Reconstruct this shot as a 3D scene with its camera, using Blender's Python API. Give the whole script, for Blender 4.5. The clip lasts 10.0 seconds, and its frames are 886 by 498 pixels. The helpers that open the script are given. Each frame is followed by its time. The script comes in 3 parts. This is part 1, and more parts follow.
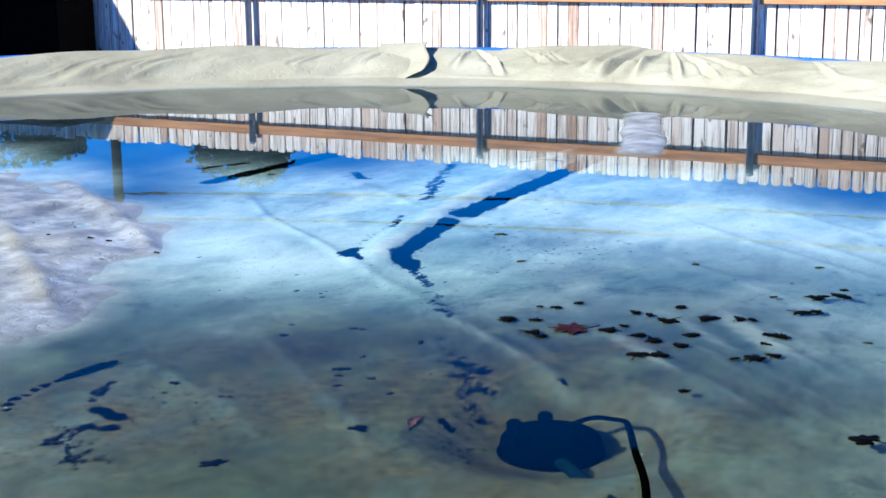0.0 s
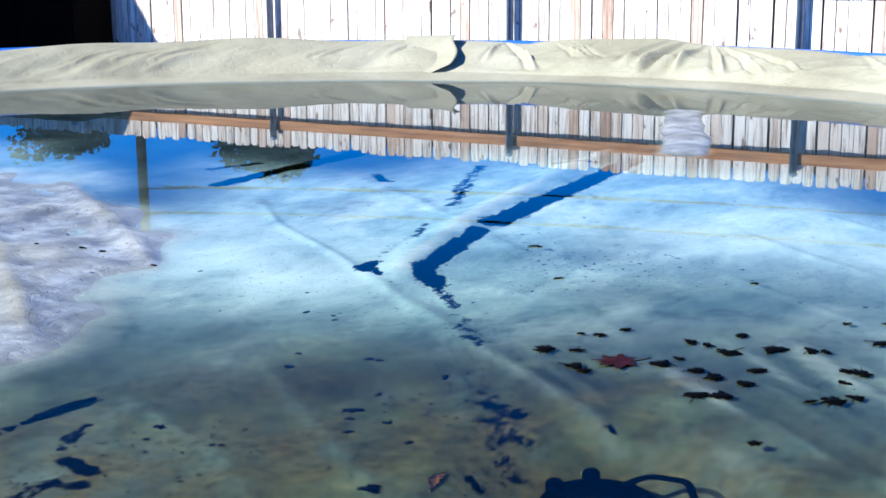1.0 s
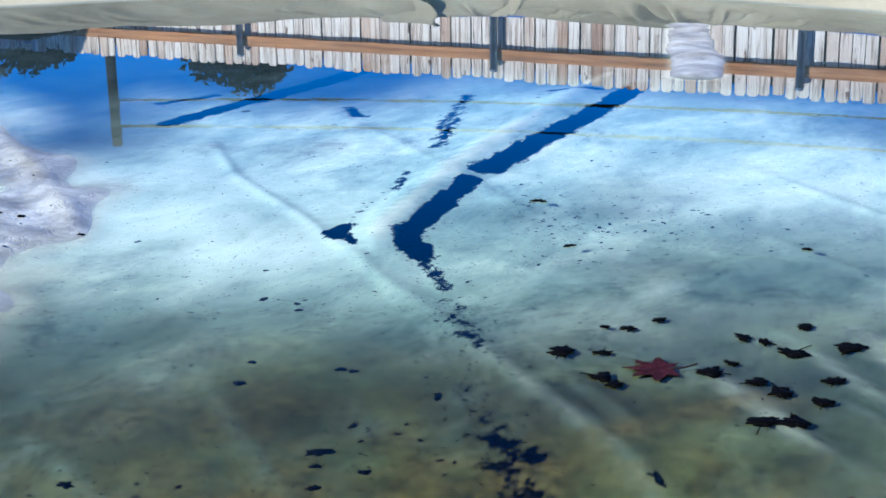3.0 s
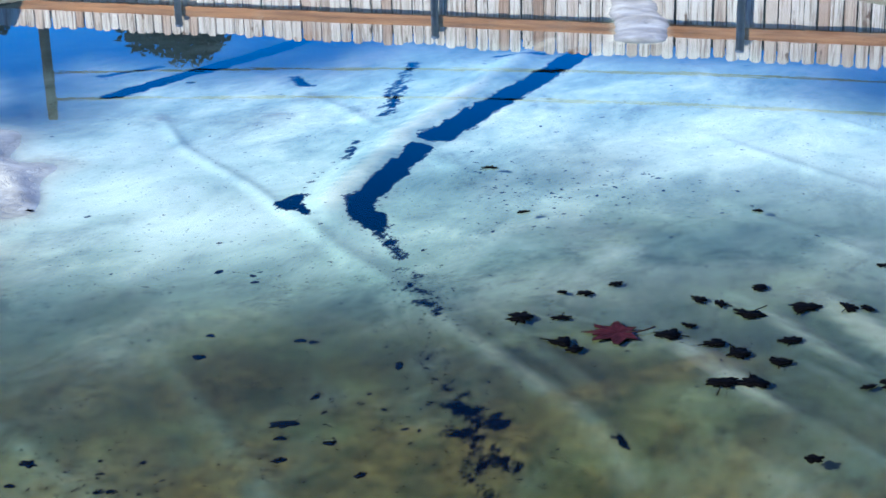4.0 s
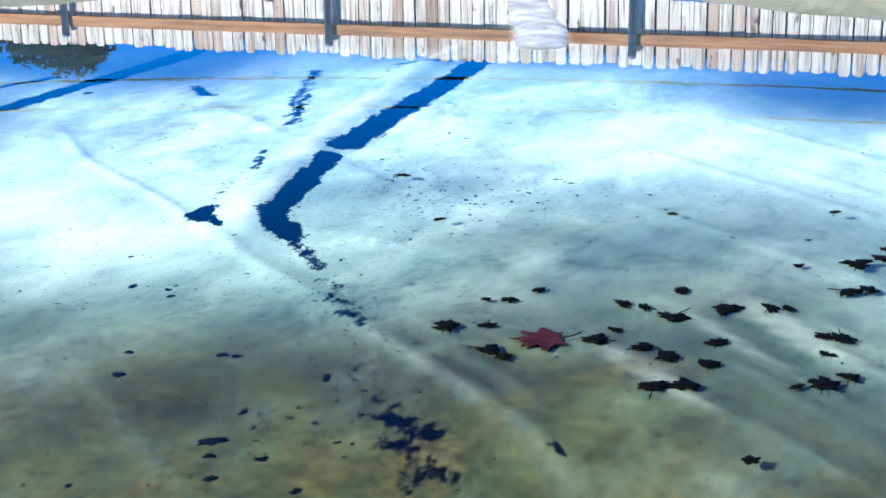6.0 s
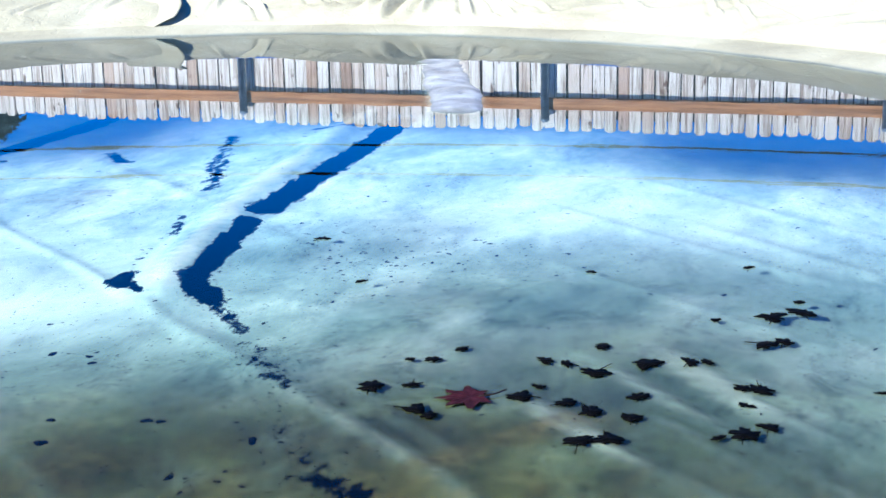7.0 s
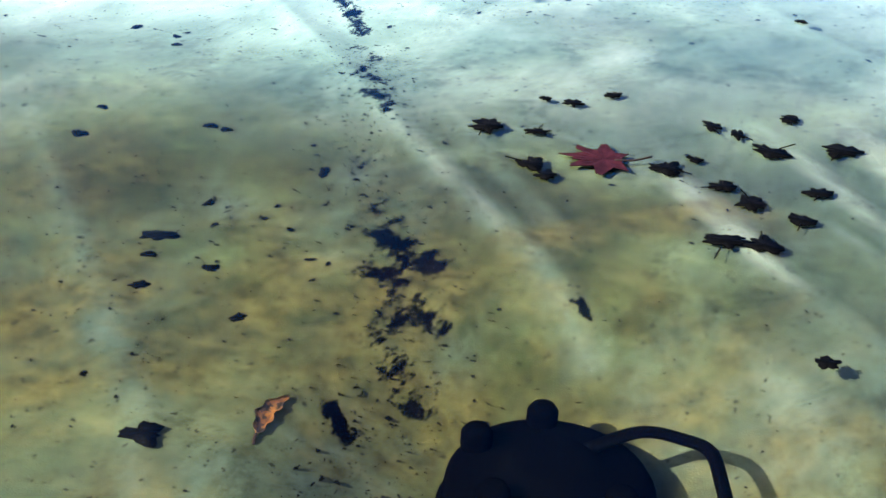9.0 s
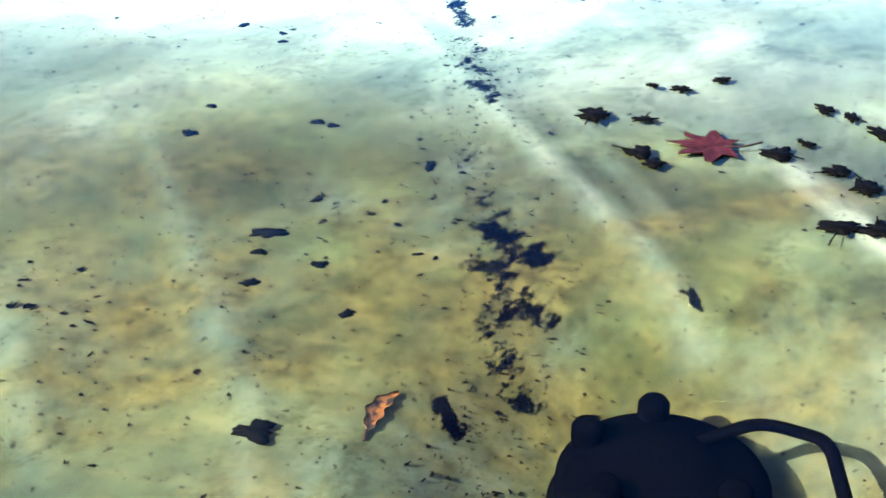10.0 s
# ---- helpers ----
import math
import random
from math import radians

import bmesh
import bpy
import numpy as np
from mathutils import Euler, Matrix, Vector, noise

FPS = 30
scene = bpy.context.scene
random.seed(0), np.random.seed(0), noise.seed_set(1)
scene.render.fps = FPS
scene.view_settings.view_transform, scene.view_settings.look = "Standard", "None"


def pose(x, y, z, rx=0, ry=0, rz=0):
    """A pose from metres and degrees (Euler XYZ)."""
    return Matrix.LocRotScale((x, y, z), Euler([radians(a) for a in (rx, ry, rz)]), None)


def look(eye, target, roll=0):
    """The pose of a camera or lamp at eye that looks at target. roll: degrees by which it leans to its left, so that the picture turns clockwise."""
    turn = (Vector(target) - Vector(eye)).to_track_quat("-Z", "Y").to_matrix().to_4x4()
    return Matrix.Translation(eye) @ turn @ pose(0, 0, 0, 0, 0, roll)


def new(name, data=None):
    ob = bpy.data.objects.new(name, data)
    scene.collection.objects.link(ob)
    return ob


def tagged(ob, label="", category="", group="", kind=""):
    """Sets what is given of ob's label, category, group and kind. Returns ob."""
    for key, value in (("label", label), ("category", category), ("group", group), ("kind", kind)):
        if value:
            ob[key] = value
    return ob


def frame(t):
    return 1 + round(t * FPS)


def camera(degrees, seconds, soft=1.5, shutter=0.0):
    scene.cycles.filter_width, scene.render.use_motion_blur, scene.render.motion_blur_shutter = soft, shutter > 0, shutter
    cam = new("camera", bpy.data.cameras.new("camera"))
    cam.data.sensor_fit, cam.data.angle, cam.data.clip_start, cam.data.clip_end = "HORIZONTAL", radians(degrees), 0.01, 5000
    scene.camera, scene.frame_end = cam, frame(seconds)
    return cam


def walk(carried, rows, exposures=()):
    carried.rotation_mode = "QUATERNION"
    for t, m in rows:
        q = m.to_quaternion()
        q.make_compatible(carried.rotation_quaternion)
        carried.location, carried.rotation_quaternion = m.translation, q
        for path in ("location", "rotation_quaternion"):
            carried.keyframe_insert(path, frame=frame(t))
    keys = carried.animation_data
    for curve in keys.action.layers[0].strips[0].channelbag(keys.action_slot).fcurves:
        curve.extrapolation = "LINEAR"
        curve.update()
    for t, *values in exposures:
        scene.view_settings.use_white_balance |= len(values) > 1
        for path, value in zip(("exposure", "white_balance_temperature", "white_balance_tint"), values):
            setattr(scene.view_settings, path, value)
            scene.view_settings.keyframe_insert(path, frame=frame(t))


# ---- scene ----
cam = camera(35.0, 10.0)
PATH = [
    (0, (0.624, -0.316, 1.064), (-0.255, 1.431, 0.645), -0.4),
    (0.5, (0.529, -0.147, 1.052), (-0.364, 1.592, 0.628), -0.4),
    (1, (0.391, 0.138, 1.021), (-0.521, 1.866, 0.594), -0.3),
    (1.5, (0.256, 0.395, 0.998), (-0.66, 2.119, 0.563), -0.2),
    (2, (0.127, 0.615, 0.992), (-0.786, 2.333, 0.53), -0.4),
    (2.5, (0.049, 0.777, 0.992), (-0.856, 2.487, 0.485), -0.8),
    (3, (0.014, 0.816, 1.004), (-0.858, 2.527, 0.446), -1.0),
    (4.5, (-0.035, 0.799, 1.007), (-0.785, 2.549, 0.395), -1.6),
    (5, (-0.064, 0.804, 1.0), (-0.769, 2.572, 0.384), -1.4),
    (5.5, (-0.083, 0.817, 0.999), (-0.749, 2.601, 0.389), -1.2),
    (7, (-0.1, 0.779, 0.996), (-0.639, 2.636, 0.486), -1.2),
    (7.5, (-0.089, 0.871, 0.98), (-0.47, 2.78, 0.52), 0.7),
    (8, (-0.066, 1.135, 0.958), (-0.592, 2.988, 0.42), 8.0),
    (8.5, (-0.13, 1.304, 0.868), (-0.803, 3.029, 0.111), 7.5),
    (9, (-0.132, 1.352, 0.859), (-0.891, 2.966, -0.046), 4.5),
    (9.5, (-0.126, 1.364, 0.857), (-0.942, 2.915, -0.106), 2.0),
    (10, (-0.132, 1.362, 0.866), (-1.024, 2.892, -0.064), 1.1),
]
EXPOSURES = [(t, 1.58 + e, k, 2.0) for t, e, k in ((0.0, -0.12, 5700.0), (3.0, -0.07, 5700.0), (4.5, 0.10, 5780.0), (5.5, 0.50, 5850.0), (7.0, 0.26, 5550.0), (7.5, -0.10, 5350.0),
                                                   (7.8, -0.32, 5400.0), (8.2, -0.28, 5550.0), (8.5, 0.02, 5950.0), (9.0, 0.86, 6700.0), (9.5, 1.48, 7150.0), (10.0, 1.60, 7100.0))]
walk(cam, [(t, look(eye, target, roll)) for t, eye, target, roll in PATH],
     exposures=EXPOSURES)


# ---- world, sun ----
SUN_AZ, SUN_EL = radians(212), radians(39.8)          # from +y, clockwise; height
world = bpy.data.worlds.new("world")
scene.world = world
world.use_nodes = True
wn = world.node_tree.nodes
sky = wn.new("ShaderNodeTexSky")
sky.sky_type, sky.sun_disc = "NISHITA", False
sky.sun_elevation, sky.sun_rotation = SUN_EL, SUN_AZ
sky.air_density, sky.dust_density, sky.ozone_density, sky.altitude = 0.9, 0.0, 9.0, 4400
vivid = wn.new("ShaderNodeHueSaturation")
vivid.inputs["Hue"].default_value, vivid.inputs["Saturation"].default_value = 0.506, 1.22
world.node_tree.links.new(sky.outputs[0], vivid.inputs["Color"])
world.node_tree.links.new(vivid.outputs[0], wn["Background"].inputs[0])
wn["Background"].inputs[1].default_value = 0.135
sun_data = bpy.data.lights.new("sun", "SUN")
sun_data.energy, sun_data.angle, sun_data.color = 5.0, radians(0.53), (1.0, 0.92, 0.80)
sun = new("sun", sun_data)
sun_from = Vector((math.sin(SUN_AZ) * math.cos(SUN_EL), math.cos(SUN_AZ) * math.cos(SUN_EL), math.sin(SUN_EL)))
sun.matrix_world = look(sun_from * 30, (0, 0, 0))

# ---- materials ----


class Mat:
    """A node material with a Principled shader and a few short-hands."""

    def __init__(self, name, rough=0.6, metal=0.0, colour=(0.5, 0.5, 0.5), each=False):
        self.each = each
        self.m = bpy.data.materials.new(name)
        self.m.use_nodes = True
        self.t = self.m.node_tree
        self.b = self.t.nodes["Principled BSDF"]
        self.b.inputs["Roughness"].default_value = rough
        self.b.inputs["Metallic"].default_value = metal
        self.b.inputs["Base Color"].default_value = (*colour, 1)

    def node(self, kind, **ins):
        n = self.t.nodes.new(kind)
        for k, v in ins.items():
            n.inputs[k.replace("_", " ")].default_value = v
        return n

    def link(self, a, b):
        self.t.links.new(a, b)

    def coord(self, scale=(1, 1, 1)):
        mp = self.node("ShaderNodeMapping", Scale=scale)
        place = self.node("ShaderNodeTexCoord").outputs["Object"]
        if self.each:                       # every piece is cut from another stretch of board
            shift = self.node("ShaderNodeVectorMath")
            shift.operation = "MULTIPLY"
            shift.inputs[1].default_value = (170.0, 90.0, 230.0)
            self.link(self.node("ShaderNodeObjectInfo").outputs["Random"], shift.inputs[0])
            add = self.node("ShaderNodeVectorMath")
            self.link(place, add.inputs[0])
            self.link(shift.outputs[0], add.inputs[1])
            place = add.outputs[0]
        self.link(place, mp.inputs[0])
        return mp.outputs[0]

    def noise(self, scale, detail=5.0, rough=0.55, stretch=(1, 1, 1), warp=0.0):
        n = self.node("ShaderNodeTexNoise", Scale=scale, Detail=detail, Roughness=rough, Distortion=warp)
        self.link(self.coord(stretch), n.inputs["Vector"])
        return n.outputs["Fac"]

    def ramp(self, fac, *stops):
        r = self.node("ShaderNodeValToRGB")
        e = r.color_ramp.elements
        while len(e) < len(stops):
            e.new(0.5)
        for el, (p, c) in zip(e, stops):
            el.position, el.color = p, (*c, 1) if not isinstance(c, float) else (c, c, c, 1)
        self.link(fac, r.inputs[0])
        return r.outputs[0]

    def mix(self, fac, a, b, blend="MIX"):
        n = self.t.nodes.new("ShaderNodeMix")
        n.data_type, n.blend_type = "RGBA", blend
        for sock, v in ((n.inputs[0], fac), (n.inputs[6], a), (n.inputs[7], b)):
            if isinstance(v, float):
                sock.default_value = v
            elif isinstance(v, tuple):
                sock.default_value = (*v, 1)
            else:
                self.link(v, sock)
        return n.outputs[2]

    def maths(self, op, a, b=0.0):
        n = self.t.nodes.new("ShaderNodeMath")
        n.operation = op
        for sock, v in zip(n.inputs, (a, b)):
            if isinstance(v, float):
                sock.default_value = v
            else:
                self.link(v, sock)
        return n.outputs[0]

    def attr(self, name):
        n = self.t.nodes.new("ShaderNodeAttribute")
        n.attribute_name = name
        return n.outputs["Fac"]

    def colour(self, c):
        self.link(c, self.b.inputs["Base Color"])
        return self

    def bump(self, fac, strength=0.3, distance=0.01):
        n = self.node("ShaderNodeBump", Strength=strength, Distance=distance)
        self.link(fac, n.inputs["Height"])
        self.link(n.outputs[0], self.b.inputs["Normal"])
        return self


def make_tarp_material():
    m = Mat("tarp_cloth", 0.5)
    weave = m.noise(420, 2, 0.6)
    cloud = m.noise(1.3, 8, 0.62, warp=0.15)
    base = m.ramp(cloud, (0.30, (0.168, 0.150, 0.100)), (0.5, (0.240, 0.218, 0.150)), (0.72, (0.295, 0.272, 0.202)))
    # bleached cloth under water, blotched, with a finer dirt over it
    dirt = m.ramp(m.noise(5.5, 10, 0.78, stretch=(1.0, 0.5, 1), warp=0.5), (0.34, (0.42, 0.47, 0.50)), (0.45, (0.80, 0.83, 0.85)), (0.56, (1.04, 1.03, 1.03)), (0.68, (1.34, 1.30, 1.28)))
    pale = m.ramp(m.noise(1.7, 9, 0.66, stretch=(1.0, 0.6, 1), warp=0.12), (0.30, (0.066, 0.100, 0.096)), (0.48, (0.105, 0.148, 0.142)), (0.66, (0.225, 0.268, 0.262)))
    pale = m.mix(m.attr("clean"), pale, m.ramp(m.noise(2.3, 9, 0.7, stretch=(1.0, 0.55, 1), warp=0.3), (0.34, (0.080, 0.130, 0.145)), (0.50, (0.155, 0.210, 0.224)), (0.66, (0.275, 0.325, 0.340))))
    pale = m.mix(0.9, pale, dirt, "MULTIPLY")
    base = m.mix(m.attr("wet"), base, pale)
    # chalky crust on the cloth just above the water
    crust = m.ramp(m.noise(6, 9, 0.68, warp=0.2), (0.36, (0.085, 0.082, 0.076)), (0.5, (0.175, 0.175, 0.168)), (0.64, (0.320, 0.325, 0.318)))
    base = m.mix(m.maths("MULTIPLY", m.attr("damp"), m.maths("SUBTRACT", 1.0, m.attr("wet"))), base, crust)
    # algae film
    fine = m.noise(4.5, 9, 0.7, warp=0.15)
    film = m.maths("MULTIPLY", m.attr("film"), m.ramp(m.noise(2.6, 9, 0.72, stretch=(1, 0.7, 1), warp=0.4), (0.34, 1.0), (0.50, 0.965), (0.68, 0.80)))
    green = m.ramp(m.noise(2.7, 8, 0.62, warp=0.2), (0.32, (0.0026, 0.0040, 0.0012)), (0.52, (0.0098, 0.0122, 0.0034)), (0.70, (0.034, 0.041, 0.0180)))
    green = m.mix(1.0, green, m.ramp(m.noise(21, 8, 0.75, warp=0.3), (0.30, (0.62, 0.64, 0.60)), (0.52, (1.0, 1.0, 1.0)), (0.72, (1.40, 1.36, 1.30))), "MULTIPLY")
    base = m.mix(film, base, green)
    scum = m.maths("MULTIPLY", m.attr("film"), m.ramp(m.noise(6.5, 10, 0.8, stretch=(1.0, 0.7, 1), warp=0.5), (0.52, 0.0), (0.62, 0.6)))
    base = m.mix(scum, base, (0.0030, 0.0034, 0.0012))
    # white chalky bloom
    bloom = m.maths("MULTIPLY", m.attr("chalk"), m.ramp(m.noise(3.4, 9, 0.7, stretch=(1, 0.6, 1), warp=0.3), (0.34, 0.15), (0.60, 1.0)))
    base = m.mix(bloom, base, (0.26, 0.305, 0.325))
    # colour darkened to carry the reflected pole, trees and sky; murkiness far right
    base = m.mix(m.attr("deep_mirror_dark"), base, m.ramp(fine, (0.3, (0.0018, 0.0036, 0.0054)), (0.7, (0.013, 0.021, 0.029))))
    # brown silt
    silt = m.maths("MULTIPLY", m.attr("silt"), m.ramp(m.noise(7, 9, 0.74, warp=0.3), (0.37, 0.06), (0.62, 0.95)))
    brown = m.ramp(m.noise(30, 6, 0.65), (0.35, (0.013, 0.0095, 0.0025)), (0.65, (0.048, 0.039, 0.0140)))
    base = m.mix(silt, base, brown)
    # small specks
    speck = m.ramp(m.noise(75, 3, 0.6), (0.65, 0.0), (0.69, 0.8))
    base = m.mix(m.maths("MULTIPLY", speck, m.attr("wet")), base, (0.004, 0.004, 0.003))
    # dark leaf mould with ragged edges
    ragged = m.maths("ADD", m.maths("MULTIPLY", m.noise(26, 9, 0.78, stretch=(1, 0.5, 1), warp=0.1), 1.5), m.maths("MULTIPLY", m.noise(10, 4, 0.6, stretch=(1, 0.6, 1)), 0.35))
    edge = m.maths("ADD", m.attr("mould"), m.maths("SUBTRACT", ragged, 0.93))
    dark = m.ramp(edge, (0.46, 0.0), (0.53, 1.0))
    base = m.mix(dark, base, (0.0004, 0.0004, 0.0004))
    m.colour(base)
    m.link(m.ramp(m.attr("damp"), (0.0, 0.6), (1.0, 0.35)), m.b.inputs["Roughness"])
    m.link(m.ramp(m.attr("wet"), (0.0, 0.5), (1.0, 0.0)), m.b.inputs["Specular IOR Level"])
    crinkle = m.ramp(m.noise(14, 6, 0.6, stretch=(1.0, 1.0, 2.2), warp=1.2), (0.3, 0.0), (0.5, 0.85), (0.72, 1.0))
    m.bump(m.maths("ADD", m.maths("MULTIPLY", crinkle, m.maths("SUBTRACT", 1.0, m.attr("wet"))), m.maths("MULTIPLY", weave, 0.1)), 0.35, 0.012)
    return m.m


def make_water_material():
    m = Mat("pond_water", 0.0, colour=(0.86, 0.95, 0.88))
    m.b.inputs["Transmission Weight"].default_value = 1.0
    m.b.inputs["IOR"].default_value = 1.11
    m.bump(m.noise(9, 3, 0.5, stretch=(0.35, 1, 1)), 0.020, 0.004)
    return m.m


def make_picket_material():
    m = Mat("weathered_cedar", 0.8, each=True)
    rnd = m.node("ShaderNodeObjectInfo").outputs["Random"]
    tone = m.ramp(rnd, (0.0, (0.46, 0.32, 0.25)), (0.07, (0.62, 0.50, 0.43)), (0.20, (0.74, 0.69, 0.64)), (0.80, (0.82, 0.79, 0.76)), (0.93, (0.64, 0.52, 0.45)), (1.0, (0.50, 0.36, 0.28)))
    grain = m.noise(44, 6, 0.7, stretch=(1, 1, 0.045), warp=0.4)
    tone = m.mix(m.ramp(grain, (0.38, 0.75), (0.54, 0.0)), tone, (0.16, 0.085, 0.05))
    knots = m.ramp(m.noise(13, 3, 0.5, stretch=(1, 1, 0.5)), (0.64, 0.0), (0.70, 0.85))
    m.colour(m.mix(knots, tone, (0.12, 0.06, 0.035)))
    m.bump(grain, 0.4, 0.004)
    return m.m


def wood_material(name, a, b, stretch, gloss=0.5):
    m = Mat(name, 0.75)
    m.b.inputs["Specular IOR Level"].default_value = gloss
    g = m.noise(24, 6, 0.65, stretch=stretch)
    m.colour(m.ramp(g, (0.3, a), (0.7, b)))
    m.bump(g, 0.4, 0.004)
    return m.m


def plain_material(name, colour, rough=0.5, metal=0.0, vary=0.25, scale=14.0, gloss=0.5):
    m = Mat(name, rough, metal)
    m.b.inputs["Specular IOR Level"].default_value = gloss
    lo = tuple(c * (1 - vary) for c in colour)
    hi = tuple(min(1.0, c * (1 + vary)) for c in colour)
    n = m.noise(scale, 6, 0.6)
    m.colour(m.ramp(n, (0.3, lo), (0.7, hi)))
    m.bump(n, 0.15, 0.003)
    return m.m


def make_blotched_leaf():
    m = Mat("blotched_brown_leaf", 0.6)
    vein = m.noise(160, 4, 0.6, stretch=(0.3, 1, 1))
    tone = m.ramp(vein, (0.35, (0.062, 0.018, 0.001)), (0.6, (0.150, 0.052, 0.006)))
    rot = m.ramp(m.noise(75, 5, 0.6), (0.50, 0.0), (0.58, 0.95))
    m.colour(m.mix(rot, tone, (0.0035, 0.0016, 0.0008)))
    m.bump(vein, 0.3, 0.002)
    return m.m


TARP = make_tarp_material()
WATER = make_water_material()
PICKET = make_picket_material()
RAIL_WOOD = wood_material("rail_wood", (0.20, 0.085, 0.034), (0.58, 0.285, 0.120), (0.06, 1, 1))
# dark colour that stands in for the shade between pickets
GAP_SHADE = wood_material("gap_shade_sheet", (0.03, 0.02, 0.015), (0.07, 0.05, 0.035), (1, 1, 0.06))
POLE_WOOD = wood_material("pole_wood", (0.006, 0.005, 0.004), (0.018, 0.014, 0.011), (1, 1, 0.05), 0.05)
POST_STEEL = plain_material("galvanised_blue_steel", (0.16, 0.22, 0.34), 0.35, 0.3, 0.2, 20)
POOL_BLUE = plain_material("blue_vinyl", (0.02, 0.10, 0.42), 0.35, 0.0, 0.15, 8)
DIRT = plain_material("dry_dirt", (0.30, 0.22, 0.14), 0.95, 0.0, 0.35, 3)
BLACK_RUBBER = plain_material("black_rubber", (0.0003, 0.0003, 0.0003), 0.6, 0.0, 0.2, 40, 0.0)
BLACK_PLASTIC = plain_material("black_plastic", (0.0003, 0.0003, 0.0003), 0.7, 0.0, 0.2, 30, 0.0)
HOSE_GREEN = plain_material("blue_green_hose", (0.0012, 0.0040, 0.0055), 0.9, 0.0, 0.2, 20, 0.0)
DARK_LEAF = plain_material("rotting_leaf", (0.0008, 0.0008, 0.0009), 0.7, 0.0, 0.6, 60, 0.01)
RED_LEAF = plain_material("red_maple_leaf", (0.017, 0.0036, 0.0052), 0.7, 0.0, 0.6, 45, 0.03)
BROWN_LEAF = make_blotched_leaf()
STEM = plain_material("leaf_stem", (0.010, 0.005, 0.004), 0.7, 0.0, 0.25, 14, 0.1)
CROWN_LEAF = plain_material("tree_foliage", (0.004, 0.007, 0.003), 0.8, 0.0, 0.5, 2, 0.0)
BARK = wood_material("bark", (0.06, 0.045, 0.03), (0.14, 0.10, 0.07), (1, 1, 0.2))
STUCCO = plain_material("beige_stucco", (0.42, 0.36, 0.28), 0.9, 0.0, 0.12, 6)
SHINGLE = plain_material("brown_shingle", (0.10, 0.08, 0.07), 0.9, 0.0, 0.3, 5)
DARK_BOX = plain_material("dark_brown_resin", (0.003, 0.0022, 0.002), 0.8, 0.0, 0.3, 10, 0.02)
WIRE = plain_material("black_cable", (0.003, 0.003, 0.003), 0.8, gloss=0.0)

# ---- mesh helpers ----


def mesh_of(bm, name, smooth=False):
    me = bpy.data.meshes.new(name)
    bm.normal_update()
    bm.to_mesh(me)
    bm.free()
    if smooth:
        me.shade_smooth()
    return me


def part(name, bm, material, parent, label="", smooth=False):
    me = bm if isinstance(bm, bpy.types.Mesh) else mesh_of(bm, name, smooth)
    if not me.materials:
        me.materials.append(material)
    ob = new(name, me)
    ob.parent = parent
    return tagged(ob, label)


def thing(name, at, label, category, group="", kind=""):
    ob = new(name)
    ob.matrix_world = at if isinstance(at, Matrix) else Matrix.Translation(at)
    ob.empty_display_size = 0.1
    return tagged(ob, label, category, group, kind)


def box(bm, x0, x1, y0, y1, z0, z1, bevel=0.0):
    r = bmesh.ops.create_cube(bm, size=1, matrix=Matrix.Translation(((x0 + x1) / 2, (y0 + y1) / 2, (z0 + z1) / 2)) @ Matrix.Diagonal((x1 - x0, y1 - y0, z1 - z0, 1)))
    if bevel:
        edges = list({e for v in r["verts"] for e in v.link_edges})
        bmesh.ops.bevel(bm, geom=edges, offset=bevel, segments=2, affect="EDGES")
    return bm


def lathe(bm, profile, segments=32):
    """Turns a profile of (radius, height) round the z axis."""
    rings = []
    for r, z in profile:
        rings.append([bm.verts.new((r * math.cos(2 * math.pi * k / segments), r * math.sin(2 * math.pi * k / segments), z)) for k in range(segments)])
    for a, b in zip(rings, rings[1:]):
        for k in range(segments):
            bm.faces.new((a[k], a[(k + 1) % segments], b[(k + 1) % segments], b[k]))
    bm.faces.new(rings[0][::-1])
    bm.faces.new(rings[-1])
    return bm


def tube(bm, points, radius, sides=10):
    """A round tube along points; radius a number or one per point."""
    pts = [Vector(p) for p in points]
    rings = []
    for i, p in enumerate(pts):
        d = (pts[min(i + 1, len(pts) - 1)] - pts[max(i - 1, 0)]).normalized()
        side = d.cross(Vector((0, 0, 1)))
        if side.length < 1e-3:
            side = Vector((1, 0, 0))
        side.normalize()
        up = side.cross(d)
        r = radius[i] if isinstance(radius, (list, tuple)) else radius
        rings.append([bm.verts.new(p + r * (math.cos(2 * math.pi * k / sides) * side + math.sin(2 * math.pi * k / sides) * up)) for k in range(sides)])
    for a, b in zip(rings, rings[1:]):
        for k in range(sides):
            bm.faces.new((a[k], a[(k + 1) % sides], b[(k + 1) % sides], b[k]))
    bm.faces.new(rings[0][::-1])
    bm.faces.new(rings[-1])
    return bm


def smooth_line(points, steps=8):
    """Catmull-Rom through points."""
    p = [Vector(q) for q in points]
    p = [2 * p[0] - p[1], *p, 2 * p[-1] - p[-2]]
    out = []
    for i in range(1, len(p) - 2):
        for s in range(steps):
            u = s / steps
            out.append(0.5 * (2 * p[i] + (p[i + 1] - p[i - 1]) * u + (2 * p[i - 1] - 5 * p[i] + 4 * p[i + 1] - p[i + 2]) * u * u + (3 * p[i] - p[i - 1] - 3 * p[i + 1] + p[i + 2]) * u ** 3))
    return out + [p[-2]]


